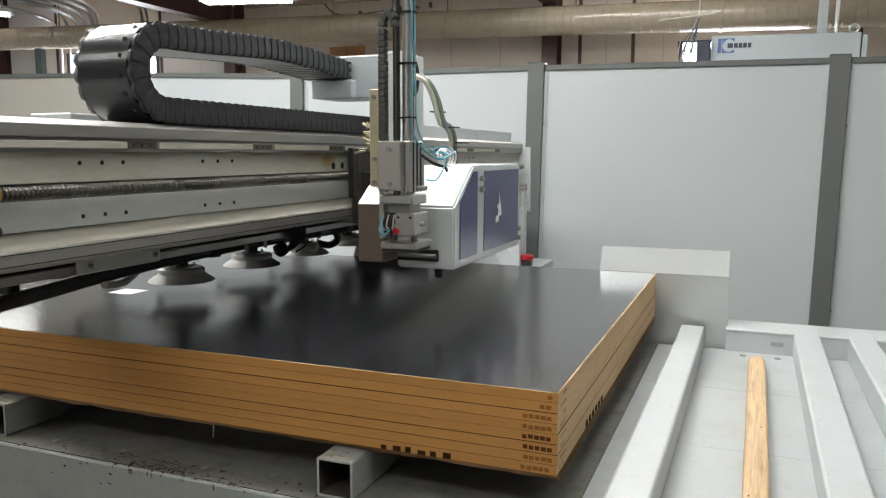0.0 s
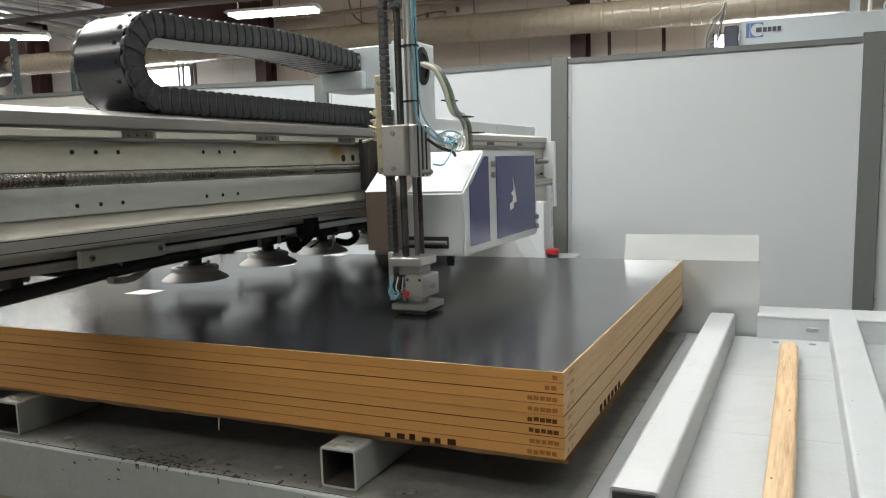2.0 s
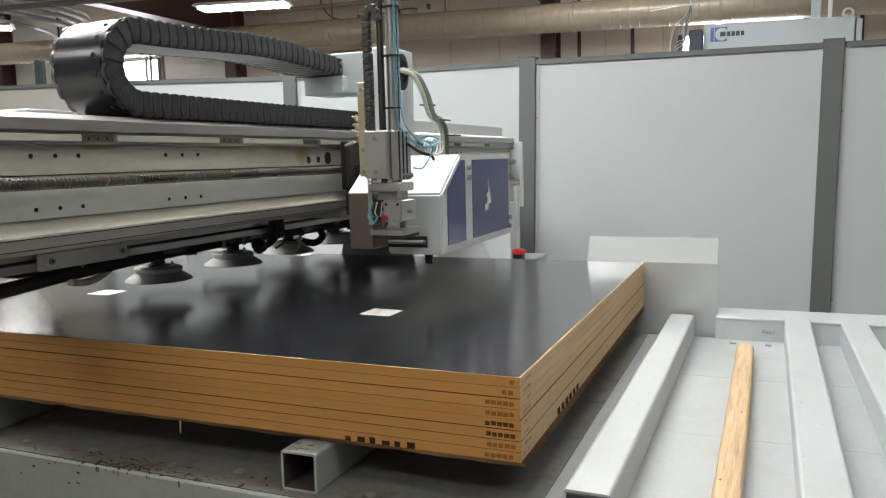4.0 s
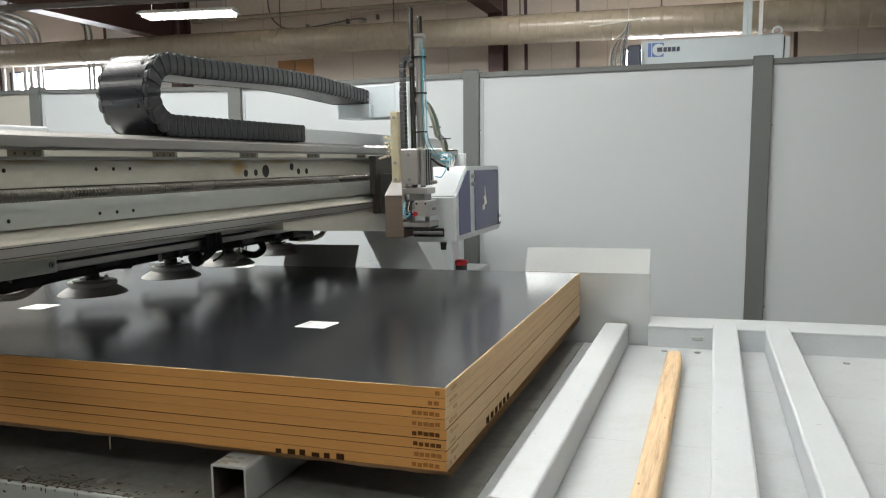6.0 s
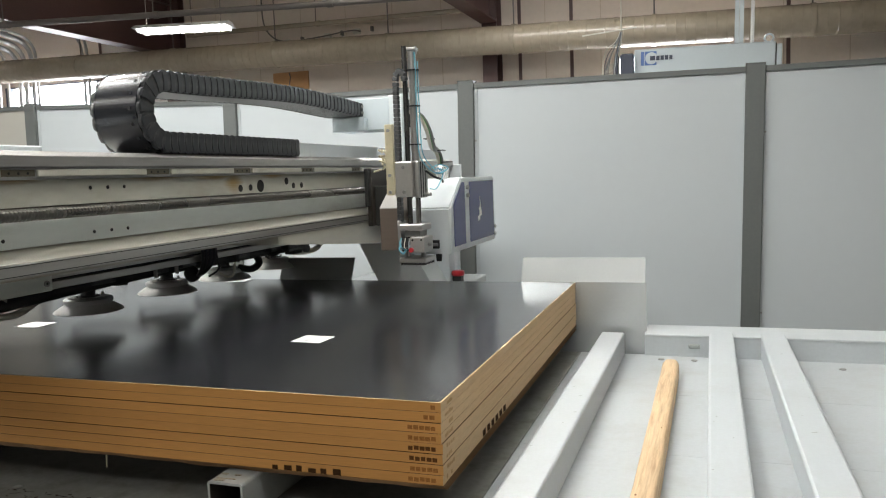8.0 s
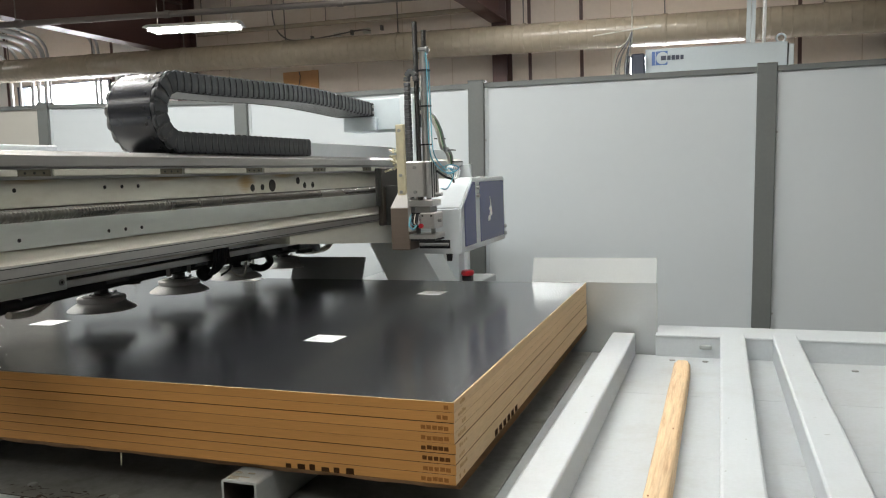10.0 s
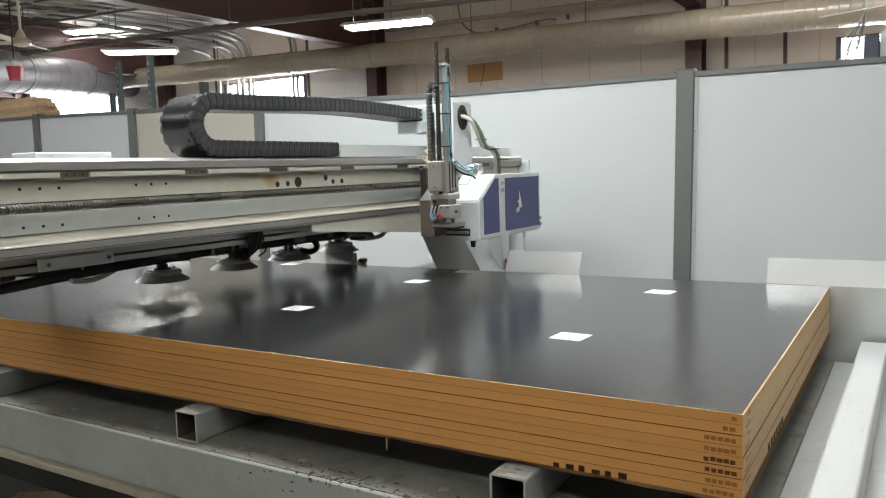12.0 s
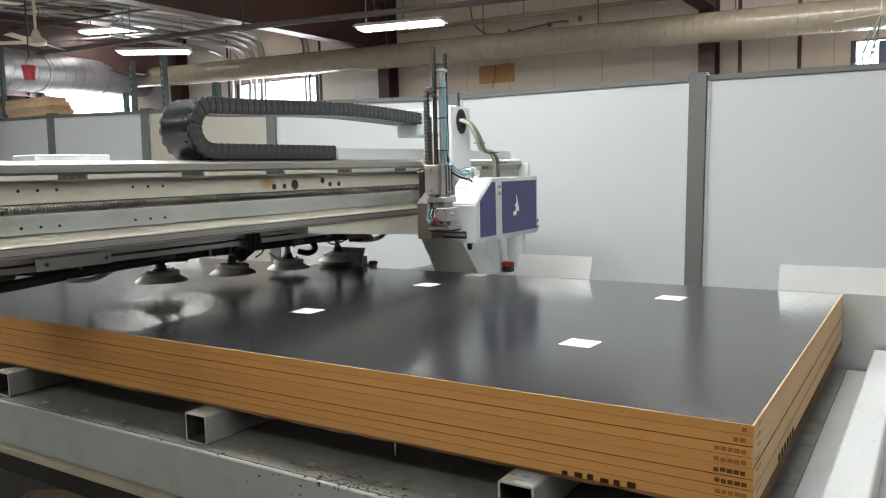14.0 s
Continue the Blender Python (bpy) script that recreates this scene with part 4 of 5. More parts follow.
    part("leg_carriage", slab(B(), -0.75, -0.10, 1.86, 2.5, 0.60, 0.90, 0.005), M["white_steel"], g)
    part("side_post", slab(B(), -0.27, -0.19, 2.18, 2.26, 0.90, 1.178, 0.003), M["cover"], g, "white side post")
    kn = part("stop_knob", lathe(B(), [(0.026, 0), (0.032, 0.006), (0.032, 0.02), (0.026, 0.026)], 18, pose(-0.163, 2.22, 0.928)), M["red"], g, "red emergency stop knob", smooth=True)
    part("knob_post", slab(B(), -0.185, -0.141, 2.2, 2.24, 0.90, 0.928), M["rubber"], g)
    part("far_post", slab(B(), -0.42, -0.30, 2.655, 2.70, 0.3, 1.236, 0.004), M["cover"], g, "white end post with bolt holes")
    for z in (1.1, 1.2, 1.3):
        part("hole", lathe(B(), [(0.006, 0), (0.006, 0.0015)], 10, pose(-0.345, 2.6545, z, 90)), M["dark_gap"], g)
    part("trunking_tray", slab(B(), -0.56, -0.40, 1.15, L1 - 0.03, 1.4975, 1.548, 0.002), M["cover"], g, "white sheet metal cable tray")
    part("top_box", slab(B(), -0.68, -0.56, -0.07, 0.185, 1.4975, 1.522, 0.003), M["cover"], g)


gantry_beam(gantry)
# hoses and valves hang between the hanger profile and the cups
for ob in gantry.children:
    kind = ob.name.split(".")[0]
    if kind in ("thin_cable", "valve_block", "nipple", "fitting", "hose_strand", "hose_loop", "clear_hose", "hose_clamp"):
        ob.matrix_basis = pose(-0.13, 0.11, 0.006)
    elif kind == "black_hose":
        ob.matrix_basis = pose(-0.13, 0.11, -0.006)

CUP_X, CUP_Y, CUP_REST = -0.785, (0.525, 0.885, 1.222, 1.575), 1.047
cups = []
for y in CUP_Y:
    c = part("vacuum_cup", lathe(B(), [(0.060, 0.016), (0.086, 0.003), (0.096, 0.0), (0.0985, 0.002), (0.094, 0.007), (0.079, 0.017), (0.070, 0.022), (0.0645, 0.0245), (0.0645, 0.0275), (0.0695, 0.0285), (0.0695, 0.038), (0.066, 0.041), (0.02, 0.042)], 44),
             M["cup_rubber"], gantry, "grey rubber vacuum cup", smooth=True)
    part("hub", lathe(B(), [(0.034, 0.042), (0.034, 0.047), (0.021, 0.049), (0.021, 0.062), (0.0165, 0.064), (0.0165, 0.075)], 18), M["rubber"], c, smooth=True)
    for v in (-0.045, 0.045):
        part("guide_pin", rod(B(), (0.012, v, 0.043), (0.012, v, 0.052), 0.005, n=8), M["galv"], c)
    part("piston", rod(B(), (0, 0, 0.075), (0, 0, 0.165), 0.0135, n=14), M["screw"], c, "polished steel piston", smooth=True)
    part("clamp_ring", lathe(B(), [(0.056, 0.041), (0.056, 0.044), (0.048, 0.045)], 24), M["galv"], c)
    c.matrix_basis = pose(CUP_X, y, CUP_REST)
    cups.append((c, y))


# each cup's air hose swings out behind the beam and back up to it
for y in CUP_Y:
    part("cup_hose", hose(B(), [(-0.80, y + 0.01, 1.125), (-0.90, y + 0.05, 1.108), (-1.02, y + 0.078, 1.10), (-1.12, y + 0.068, 1.10), (-1.175, y + 0.0, 1.10),
                                (-1.11, y - 0.10, 1.11), (-0.98, y - 0.16, 1.15), (-0.86, y - 0.17, 1.20), (-0.80, y - 0.16, 1.24)], 0.0115, 10), M["rubber"], gantry, "black looped air hose", smooth=True)


# ---- label printer head on the beam ----
printer = thing("printer_head", "white label printer head with blue windows on the gantry beam", "label printer", pose(-0.513, 0.462, 0))


def printer_head(h):
    bm = B()
    prism(bm, [(0.055, 1.133), (0.055, 1.297), (0.20, 1.402), (0.66, 1.402), (0.66, 1.133)], -0.05, 0.113)
    bmesh.ops.bevel(bm, geom=bm.edges[:], offset=0.005, segments=2, affect="EDGES")
    cover = part("cover", bm, M["cover"], h, "white sheet metal cover")
    part("small_window", prism(B(), [(0.095, 1.155), (0.095, 1.308), (0.202, 1.386), (0.232, 1.386), (0.232, 1.155)], 0.1132, 0.1152), M["blue_window"], cover, "blue tinted window")
    part("large_window", prism(B(), [(0.292, 1.155), (0.292, 1.386), (0.638, 1.386), (0.638, 1.155)], 0.1132, 0.1152), M["blue_window"], cover, "blue tinted window")
    bm = B()
    prism(bm, [(0.398, 1.228), (0.398, 1.247), (0.420, 1.252), (0.424, 1.266), (0.412, 1.277), (0.432, 1.288), (0.428, 1.325), (0.440, 1.300), (0.450, 1.272), (0.456, 1.250), (0.430, 1.247), (0.428, 1.232)], 0.1152, 0.1158)
    part("emblem", bm, M["paper"], cover, "white abstract emblem")
    for z in (1.335, 1.365):
        part("hinge", rod(B(), (0.113, 0.262, z), (0.123, 0.262, z), 0.008, n=10), M["galv"], cover)
    for z in (1.16, 1.19):
        part("hinge", rod(B(), (0.113, 0.648, z), (0.121, 0.648, z), 0.008, n=10), M["galv"], cover)
    part("label_slot", slab(B(), -0.048, 0.070, 0.0505, 0.056, 1.153, 1.184, 0.002), M["rubber"], cover, "black label slot")
    part("slot_roller", rod(B(), (-0.044, 0.046, 1.168), (0.066, 0.046, 1.168), 0.006, n=10), M["galv"], cover)
    part("peel_tongue", prism(B(), [(0.12, 1.133), (0.14, 1.133), (0.128, 1.098)], 0.03, 0.05), M["rubber"], cover, "black pointed tongue")
    bm = B()
    prism(bm, [(-0.03, 1.155), (-0.03, 1.305), (0.10, 1.395), (0.40, 1.395), (0.40, 1.155)], -0.122, -0.0505)
    bmesh.ops.bevel(bm, geom=bm.edges[:], offset=0.003, segments=1, affect="EDGES")
    part("side_box", bm, M["cover_inox"], h, "brownish steel side box")
    part("side_box_roof", prism(B(), [(-0.031, 1.306), (0.10, 1.397), (0.40, 1.397), (0.40, 1.3955), (0.10, 1.3955), (-0.031, 1.304)], -0.121, -0.0515), M["alu_plain"], h)
    # carriage plates towards the beam
    # plate and arm are coloured dark for the shadow between head and beam
    part("carriage_plate", slab(B(), -0.317, -0.297, 0.30, 0.52, 1.22, 1.452, 0.003), M["shaded_steel"], h, "carriage plate in dark brown that stands in for shadow")
    part("carriage_arm", slab(B(), -0.297, -0.125, 0.33, 0.50, 1.22, 1.38, 0.003), M["dark_gap"], h)
    part("wiper", slab(B(), -0.316, -0.298, 0.275, 0.2995, 1.30, 1.452, 0.003), M["dark_gap"], h)
    # mast with the cable gland, and the arm that holds the chain
    part("chain_arm", slab(B(), -0.475, -0.225, 0.365, 0.505, 1.605, 1.735, 0.004), M["cabinet"], h, "pale grey sheet metal box")
    part("chain_shelf", slab(B(), -0.475, -0.33, 0.335, 0.3645, 1.604, 1.660, 0.003), M["cabinet"], h)
    part("chain_bracket", slab(B(), -0.503, -0.347, 0.338, 0.3645, 1.664, 1.716, 0.002), M["rubber"], h)
    for z in (1.678, 1.702):
        part("bolt", rod(B(), (-0.347, 0.352, z), (-0.342, 0.352, z), 0.006, n=8), M["galv"], h)
    m = part("mast", slab(B(), -0.2245, -0.165, 0.335, 0.51, 1.38, 1.74, 0.006, seg=2), M["cover"], h, "white upright plate with a cable gland")
    bm = B()
    lathe(bm, [(0.046, 0), (0.046, 0.004), (0.03, 0.006), (0.029, 0.001)], 20, pose(-0.165, 0.422, 1.668, 0, 90) @ Matrix.Diagonal((1.25, 0.95, 1, 1)))
    part("cable_gland", bm, M["rubber"], m, "black oval cable gland")
    for k, (mt, r, off) in enumerate((("green_hose", 0.0085, 0), ("grey_hose", 0.0115, 0.018), ("clear_hose", 0.008, -0.013), ("green_hose", 0.006, 0.032))):
        part("cable", hose(B(), [(-0.17, 0.42 + off * 0.6, 1.675), (-0.125, 0.43 + off * 0.8, 1.655), (-0.11, 0.47 + off, 1.60), (-0.115, 0.52 + off, 1.545), (-0.13, 0.59 + off, 1.528), (-0.145, 0.66 + off, 1.525), (-0.15, 0.72 + off, 1.49), (-0.155, 0.74 + off, 1.39)], r, 8), M[mt], h, smooth=True)
    for y, z in ((0.50, 1.565), (0.63, 1.52), (0.725, 1.47)):
        part("cable_tie", slab(B(), -0.137, -0.103, y - 0.012, y + 0.045, z, z + 0.004), M["rubber"], h)
    part("cable_box", slab(B(), -0.22, -0.10, 0.70, 0.80, 1.36, 1.40, 0.004), M["galv"], h)
    # cream plate behind the post
    part("holder_plate", slab(B(), -0.117, -0.086, 0.03, 0.06, 1.33, 1.602, 0.003), M["cream"], h, "cream painted upright plate")
    for z in (1.36, 1.42, 1.58):
        part("bolt", rod(B(), (-0.101, 0.024, z), (-0.101, 0.031, z), 0.006, n=8), M["galv"], h)
    bm = B()
    rnd = random.Random(2)
    for k in range(14):
        p = Vector((-0.150 + rnd.uniform(-0.02, 0.02), 0.08 + rnd.uniform(-0.02, 0.02), 1.46 + rnd.uniform(-0.02, 0.05)))
        rod(bm, p, p + Vector((rnd.uniform(-0.03, 0.03), rnd.uniform(-0.02, 0.02), rnd.uniform(-0.02, 0.02))), 0.004, n=5)
    part("grease_nipples", bm, M["cream"], h, "yellow brass grease fittings")
    # lifting cylinder and its block
    part("block", slab(B(), -0.022, 0.040, -0.115, 0.018, 1.345, 1.465, 0.003), M["alu_plain"], h, "aluminium guide block")
    part("profile", slab(B(), 0.0405, 0.056, -0.095, -0.005, 1.34, 1.465, 0.003), M["alu"], h, "grooved aluminium profile")
    for y in (-0.08, -0.058, -0.036):
        part("groove", slab(B(), 0.0555, 0.0568, y, y + 0.008, 1.342, 1.463), M["dark_gap"], h)
    for z in (1.362, 1.445):
        part("bolt", rod(B(), (0.01, -0.121, z), (0.01, -0.113, z), 0.006, n=10), M["galv"], h)
    part("cylinder", rod(B(), (0.031, -0.052, 1.465), (0.031, -0.052, 1.835), 0.0135, n=20), M["alu_plain"], h, "aluminium air cylinder", smooth=True)
    part("cylinder_cap", slab(B(), 0.012, 0.050, -0.069, -0.033, 1.836, 1.848, 0.003), M["alu_plain"], h)
    part("fitting", rod(B(), (0.047, -0.06, 1.825), (0.047, -0.06, 1.85), 0.005, n=10), M["galv"], h)
    part("blue_hose", hose(B(), [(0.046, -0.068, 1.83), (0.049, -0.068, 1.75), (0.046, -0.068, 1.6), (0.049, -0.066, 1.5), (0.058, -0.05, 1.46), (0.080, 0.0, 1.425), (0.10, 0.05, 1.43), (0.07, 0.07, 1.44)], 0.0024, 8), M["blue_hose"], h, "blue air hose", smooth=True)
    part("blue_hose", hose(B(), [(0.051, -0.055, 1.80), (0.053, -0.055, 1.6), (0.058, -0.05, 1.49), (0.085, -0.01, 1.435), (0.075, 0.04, 1.44), (0.09, 0.06, 1.42), (0.075, 0.03, 1.37), (0.068, -0.02, 1.37)], 0.0022, 8), M["blue_hose"], h, "blue air hose", smooth=True)
    part("blue_hose", hose(B(), [(0.06, 0.02, 1.44), (0.08, 0.05, 1.452), (0.11, 0.06, 1.44), (0.09, 0.02, 1.42), (0.07, 0.0, 1.43)], 0.0022, 8), M["blue_hose"], h, "blue air hose", smooth=True)
    coil = [(0.055 + 0.004 * a / 3, 0.115 + 0.040 * math.cos(a), 1.425 + 0.024 * math.sin(a)) for a in [0.5 * k for k in range(40)]]
    part("white_hose", hose(B(), coil, 0.0026, 6, 2), M["paper"], h, "white hose coil", smooth=True)
    part("cable_end", hose(B(), [(0.06, -0.03, 1.43), (0.07, 0.02, 1.41), (0.08, 0.07, 1.40), (0.075, 0.10, 1.39)], 0.004, 8), M["rubber"], h, smooth=True)
    for z in (1.52, 1.65, 1.77):
        part("hose_tie", lathe(B(), [(0.021, 0), (0.0215, 0.004)], 14, pose(0.034, -0.055, z)), M["rubber"], h)
    part("sensor", rod(B(), (0.07, -0.08, 1.352), (0.094, -0.085, 1.352), 0.006, n=8), M["galv"], h)
    # small cable chain beside the cylinder
    z = 1.47
    guide = mesh_of("guide_link", slab(B(), -0.009, 0.009, -0.010, 0.010, -0.0066, 0.0066, 0.0015), M["plastic"])
    spots = [(-0.011, -0.103, 1.476 + 0.0145 * k, 0) for k in range(18)]
    spots += [(0.005 + 0.016 * math.cos(a), -0.103, 1.735 + 0.03 * math.sin(a), -math.degrees(a)) for a in [radians(170 - 32 * k) for k in range(6)]]
    for x, y, z, ry in spots:
        ob = new("guide_link", guide)
        ob.parent = h
        ob.matrix_basis = pose(x, y, z, 0, ry)


printer_head(printer)


def applicator_parts(h):
    a = part("applicator", slab(B(), -0.022, 0.066, -0.105, -0.015, 1.312, 1.334, 0.003), M["alu_plain"], h, "aluminium label applicator with guide rods")
    for v, top in ((-0.078, 1.932), (0.006, 1.918)):
        part("guide_rod", rod(B(), (0.013, v, 1.33), (0.013, v, top), 0.0088, n=14), M["rod_steel"], a, "polished steel guide rod", smooth=True)
    part("piston", rod(B(), (0.031, -0.052, 1.33), (0.031, -0.052, 1.62), 0.006, n=12), M["screw"], a, smooth=True)
    part("body", slab(B(), 0.016, 0.068, -0.10, -0.01, 1.236, 1.290, 0.003), M["alu_plain"], a, "machined aluminium valve body")
    part("spacer", slab(B(), -0.005, 0.05, -0.085, -0.02, 1.290, 1.312), M["galv"], a)
    part("side_plate", slab(B(), -0.034, -0.0205, -0.085, -0.03, 1.225, 1.345, 0.002), M["alu_plain"], a)
    part("red_button", rod(B(), (0.022, -0.108, 1.246), (0.022, -0.099, 1.246), 0.008, n=12), M["red"], a, "red button")
    # solid near-black block that stands in for the shade of a recess
    part("dark_recess", slab(B(), -0.018, 0.0155, -0.088, -0.02, 1.240, 1.290), M["dark_gap"], a)
    part("hose_bits", hose(B(), [(-0.012, -0.105, 1.27), (-0.018, -0.115, 1.25), (-0.005, -0.112, 1.235), (0.005, -0.104, 1.25)], 0.003, 6), M["blue_hose"], a, smooth=True)
    for k in range(5):
        rnd = random.Random(50 + k)
        part("hose_bits", hose(B(), [(-0.015 + 0.007 * k, -0.096, 1.286), (-0.018 + 0.008 * k, -0.108, 1.27 - 0.004 * k), (-0.010 + 0.006 * k, -0.106, 1.252), (0.004 + 0.004 * k, -0.098, 1.244 + 0.006 * k)], 0.0022, 6), M[("blue_hose", "rubber", "clear_hose", "rubber", "galv")[k]], a, smooth=True)
    part("fitting", rod(B(), (0.068, -0.06, 1.262), (0.080, -0.06, 1.262), 0.006, n=10), M["galv"], a)
    for u, v in ((0.026, -0.101), (0.058, -0.101), (0.026, -0.101)):
        part("screw", rod(B(), (u, v, 1.28), (u, v + 0.002, 1.28), 0.0035, n=8), M["dark_gap"], a)
    for u in (-0.013, 0.042):
        part("spring_post", rod(B(), (u, -0.04, 1.214), (u, -0.04, 1.237), 0.008, n=10), M["galv"], a)
    part("pad_plate", slab(B(), -0.036, 0.062, -0.075, 0.03, 1.198, 1.215, 0.003), M["alu_plain"], a, "aluminium pad plate")
    part("foam_pad", slab(B(), -0.032, 0.058, -0.071, 0.026, 1.1905, 1.198), M["rubber"], a, "black foam pad")
    guide = mesh_of("guide_link", slab(B(), -0.008, 0.008, -0.0125, 0.0125, -0.0069, 0.0069, 0.0015), M["plastic"])
    for k in range(23):
        ob = new("guide_link", guide)
        ob.parent = a
        ob.matrix_basis = pose(-0.028, -0.065, 1.346 + 0.014 * k)
    return a


applicator = applicator_parts(printer)
PAD_REST = 1.1905

# ---- energy chain ----
chain = thing("energy_chain", "thick black plastic energy chain looping along the gantry beam", "cable chain", pose(-0.513, 0, 0))
PITCH, CHAIN_R, CHAIN_T = 0.0295, 0.079, 0.057
CHAIN_FIX, CHAIN_LOW, N_LINKS = 1.078, 1.5262, 72
CHAIN_TOP = CHAIN_LOW + 2 * CHAIN_R
CHAIN_X0, CHAIN_X1 = -0.505, -0.347


def plate_outline(w, h, r, bow):
    """Rounded plate whose two ends bow the same way, so that plates nest."""
    out = []
    for cx, cz, a0 in ((w - r, h - r, 0), (-w + r, h - r, 90), (-w + r, -h + r, 180), (w - r, -h + r, 270)):
        for k in range(5):
            a = radians(a0 + 22.5 * k)
            y, z = cx + r * math.cos(a), cz + r * math.sin(a)
            out.append((y, z))
        if a0 in (90, 270):
            s = -1 if a0 == 90 else 1
            out += [(s * w, -s * (h - r) * q) for q in (0.5, 0.0, -0.5)]
    return [(y + bow * (1 - (z / h) ** 2), z) for y, z in out]


def chain_plate(x0, x1, side):
    """A nested scale with softened edges over a longer recessed plate."""
    bm = prism(B(), plate_outline(PITCH * 0.5 - 0.0003, CHAIN_T / 2, 0.010, 0.005), x0, x1)
    bmesh.ops.bevel(bm, geom=[e for e in bm.edges if abs(e.verts[0].co.x - e.verts[1].co.x) < 1e-6], offset=0.004, segments=2, affect="EDGES")
    for v in bm.verts:
        v.co.x -= side * 0.07 * v.co.y
    low = B()
    prism(low, plate_outline(PITCH * 0.66, CHAIN_T / 2 - 0.004, 0.010, 0.004), x0 + 0.0035, x1 - 0.0035)
    for v in low.verts:
        v.co.x += side * 0.05 * v.co.y
    me = bpy.data.meshes.new("inner_plate")
    low.to_mesh(me)
    low.free()
    bm.from_mesh(me)
    bpy.data.meshes.remove(me)
    return bm


def chain_lid(half, z, thick, radius):
    """A lid bowed to the radius of the loop."""
    ys = [half * k / 3 for k in range(-3, 4)]
    top = [(y, z - y * y / (2 * radius)) for y in ys]
    return prism(B(), top[::-1] + [(y, q - thick) for y, q in top], CHAIN_X0 + 0.014, CHAIN_X1 - 0.014)


near_plate = mesh_of("link", chain_plate(CHAIN_X1 - 0.016, CHAIN_X1, 1), M["plastic"], smooth=True)
far_plate = mesh_of("side_plate", chain_plate(CHAIN_X0, CHAIN_X0 + 0.016, -1), M["plastic"], smooth=True)
outer_lid = mesh_of("lid", chain_lid(PITCH * 0.67, CHAIN_T / 2 - 0.0015, 0.005, CHAIN_R + CHAIN_T / 2), M["plastic_lid"])
inner_lid = mesh_of("lid", slab(B(), CHAIN_X0 + 0.014, CHAIN_X1 - 0.014, -PITCH * 0.495, PITCH * 0.495, -CHAIN_T / 2 + 0.0015, -CHAIN_T / 2 + 0.006), M["inner_lid"])
clip = mesh_of("clip", slab(B(), CHAIN_X1 - 0.036, CHAIN_X1 - 0.030, -0.004, 0.004, CHAIN_T / 2 - 0.002, CHAIN_T / 2 + 0.0005), M["dark_gap"])
links = []
for k in range(N_LINKS):
    ob = new("link", near_plate)
    ob.parent = chain
    for name, me in (("side_plate", far_plate), ("lid", outer_lid), ("lid", inner_lid), ("clip", clip)):
        o = new(name, me)
        o.parent = ob
    links.append(ob)


def chain_pose(s, head):
    """The pose of a link s metres from the fixed end, for a head at that y."""
    end_y, end_z = head + 0.338, 1.692
    total = N_LINKS * PITCH
    yl = (CHAIN_FIX + end_y + math.pi * CHAIN_R - total) / 2
    low = CHAIN_FIX - yl
    if s < low:
        return pose(0, CHAIN_FIX - s, CHAIN_LOW, 180)
    a = (s - low) / CHAIN_R
    if a < math.pi:
        return pose(0, yl - CHAIN_R * math.sin(a), CHAIN_LOW + CHAIN_R * (1 - math.cos(a)), 180 - math.degrees(a))
    u = (s - low - math.pi * CHAIN_R) / (total - low - math.pi * CHAIN_R)
    y = yl + u * (end_y - yl)
    hump = 0.016 * math.sin(math.pi * u) ** 2 - 0.006 * math.sin(2 * math.pi * u) * u
    return pose(0, y, CHAIN_TOP + u * (end_z - CHAIN_TOP) + hump, math.degrees(math.atan2(end_z - CHAIN_TOP, end_y - yl)))


# ---- things that move ----
HEAD_X = [(0, -0.513), (8.2, -0.513), (9.9, -0.513), (10.3, -0.56), (10.5, -0.631), (11, -0.882), (11.5, -1.178), (12, -1.40), (12.5, -1.474), (13, -1.475), (14, -1.474)]
HEAD_Y = [(0, 0.455), (1, 0.458), (2, 0.462), (3.0, 0.462), (3.6, 0.475), (4.0, 0.56), (4.3, 0.677), (4.5, 0.778), (5, 1.038), (5.5, 1.207), (6, 1.246), (7, 1.246), (8.2, 1.246), (9.9, 1.246), (10.5, 1.265),
          (11, 1.289), (11.5, 1.314), (12, 1.337), (12.5, 1.347), (14, 1.347)]
PAD_Z = [(0, 0), (1.25, 0), (1.3, -0.002), (1.4, -0.024), (1.5, -0.062), (1.6, -0.093), (1.7, -0.120), (1.8, -0.144), (1.9, -0.166), (2.0, -0.186), (2.1, -0.189), (2.3, -0.189), (2.7, -0.12), (3.2, -0.02), (3.5, 0),
         (7.65, 0), (7.7, -0.003), (7.8, -0.027), (7.9, -0.055), (8.0, -0.082), (8.1, -0.110), (8.2, -0.133), (8.4, -0.174), (8.5, -0.187), (8.6, -0.189), (8.8, -0.189), (9.2, -0.1), (9.6, -0.01), (9.8, 0), (14, 0)]
CUP_Z = {0: [(0, 0), (13.85, 0), (14, -0.003)], 1: [(0, 0), (13.7, 0), (13.8, -0.003), (13.9, -0.010), (14, -0.019)],
         2: [(0, 0), (13.55, 0), (13.7, -0.009), (13.8, -0.022), (13.9, -0.033), (14, -0.037)], 3: [(0, 0), (13.55, 0), (13.7, -0.009), (13.8, -0.023), (13.9, -0.035), (14, -0.040)]}


def value(rows, t):
    return float(np.interp(t, [r[0] for r in rows], [r[1] for r in rows]))


def rise(x):
    """The gantry's way climbs a little towards the far end of the stack."""
    return -0.0144 * (x + 0.513)


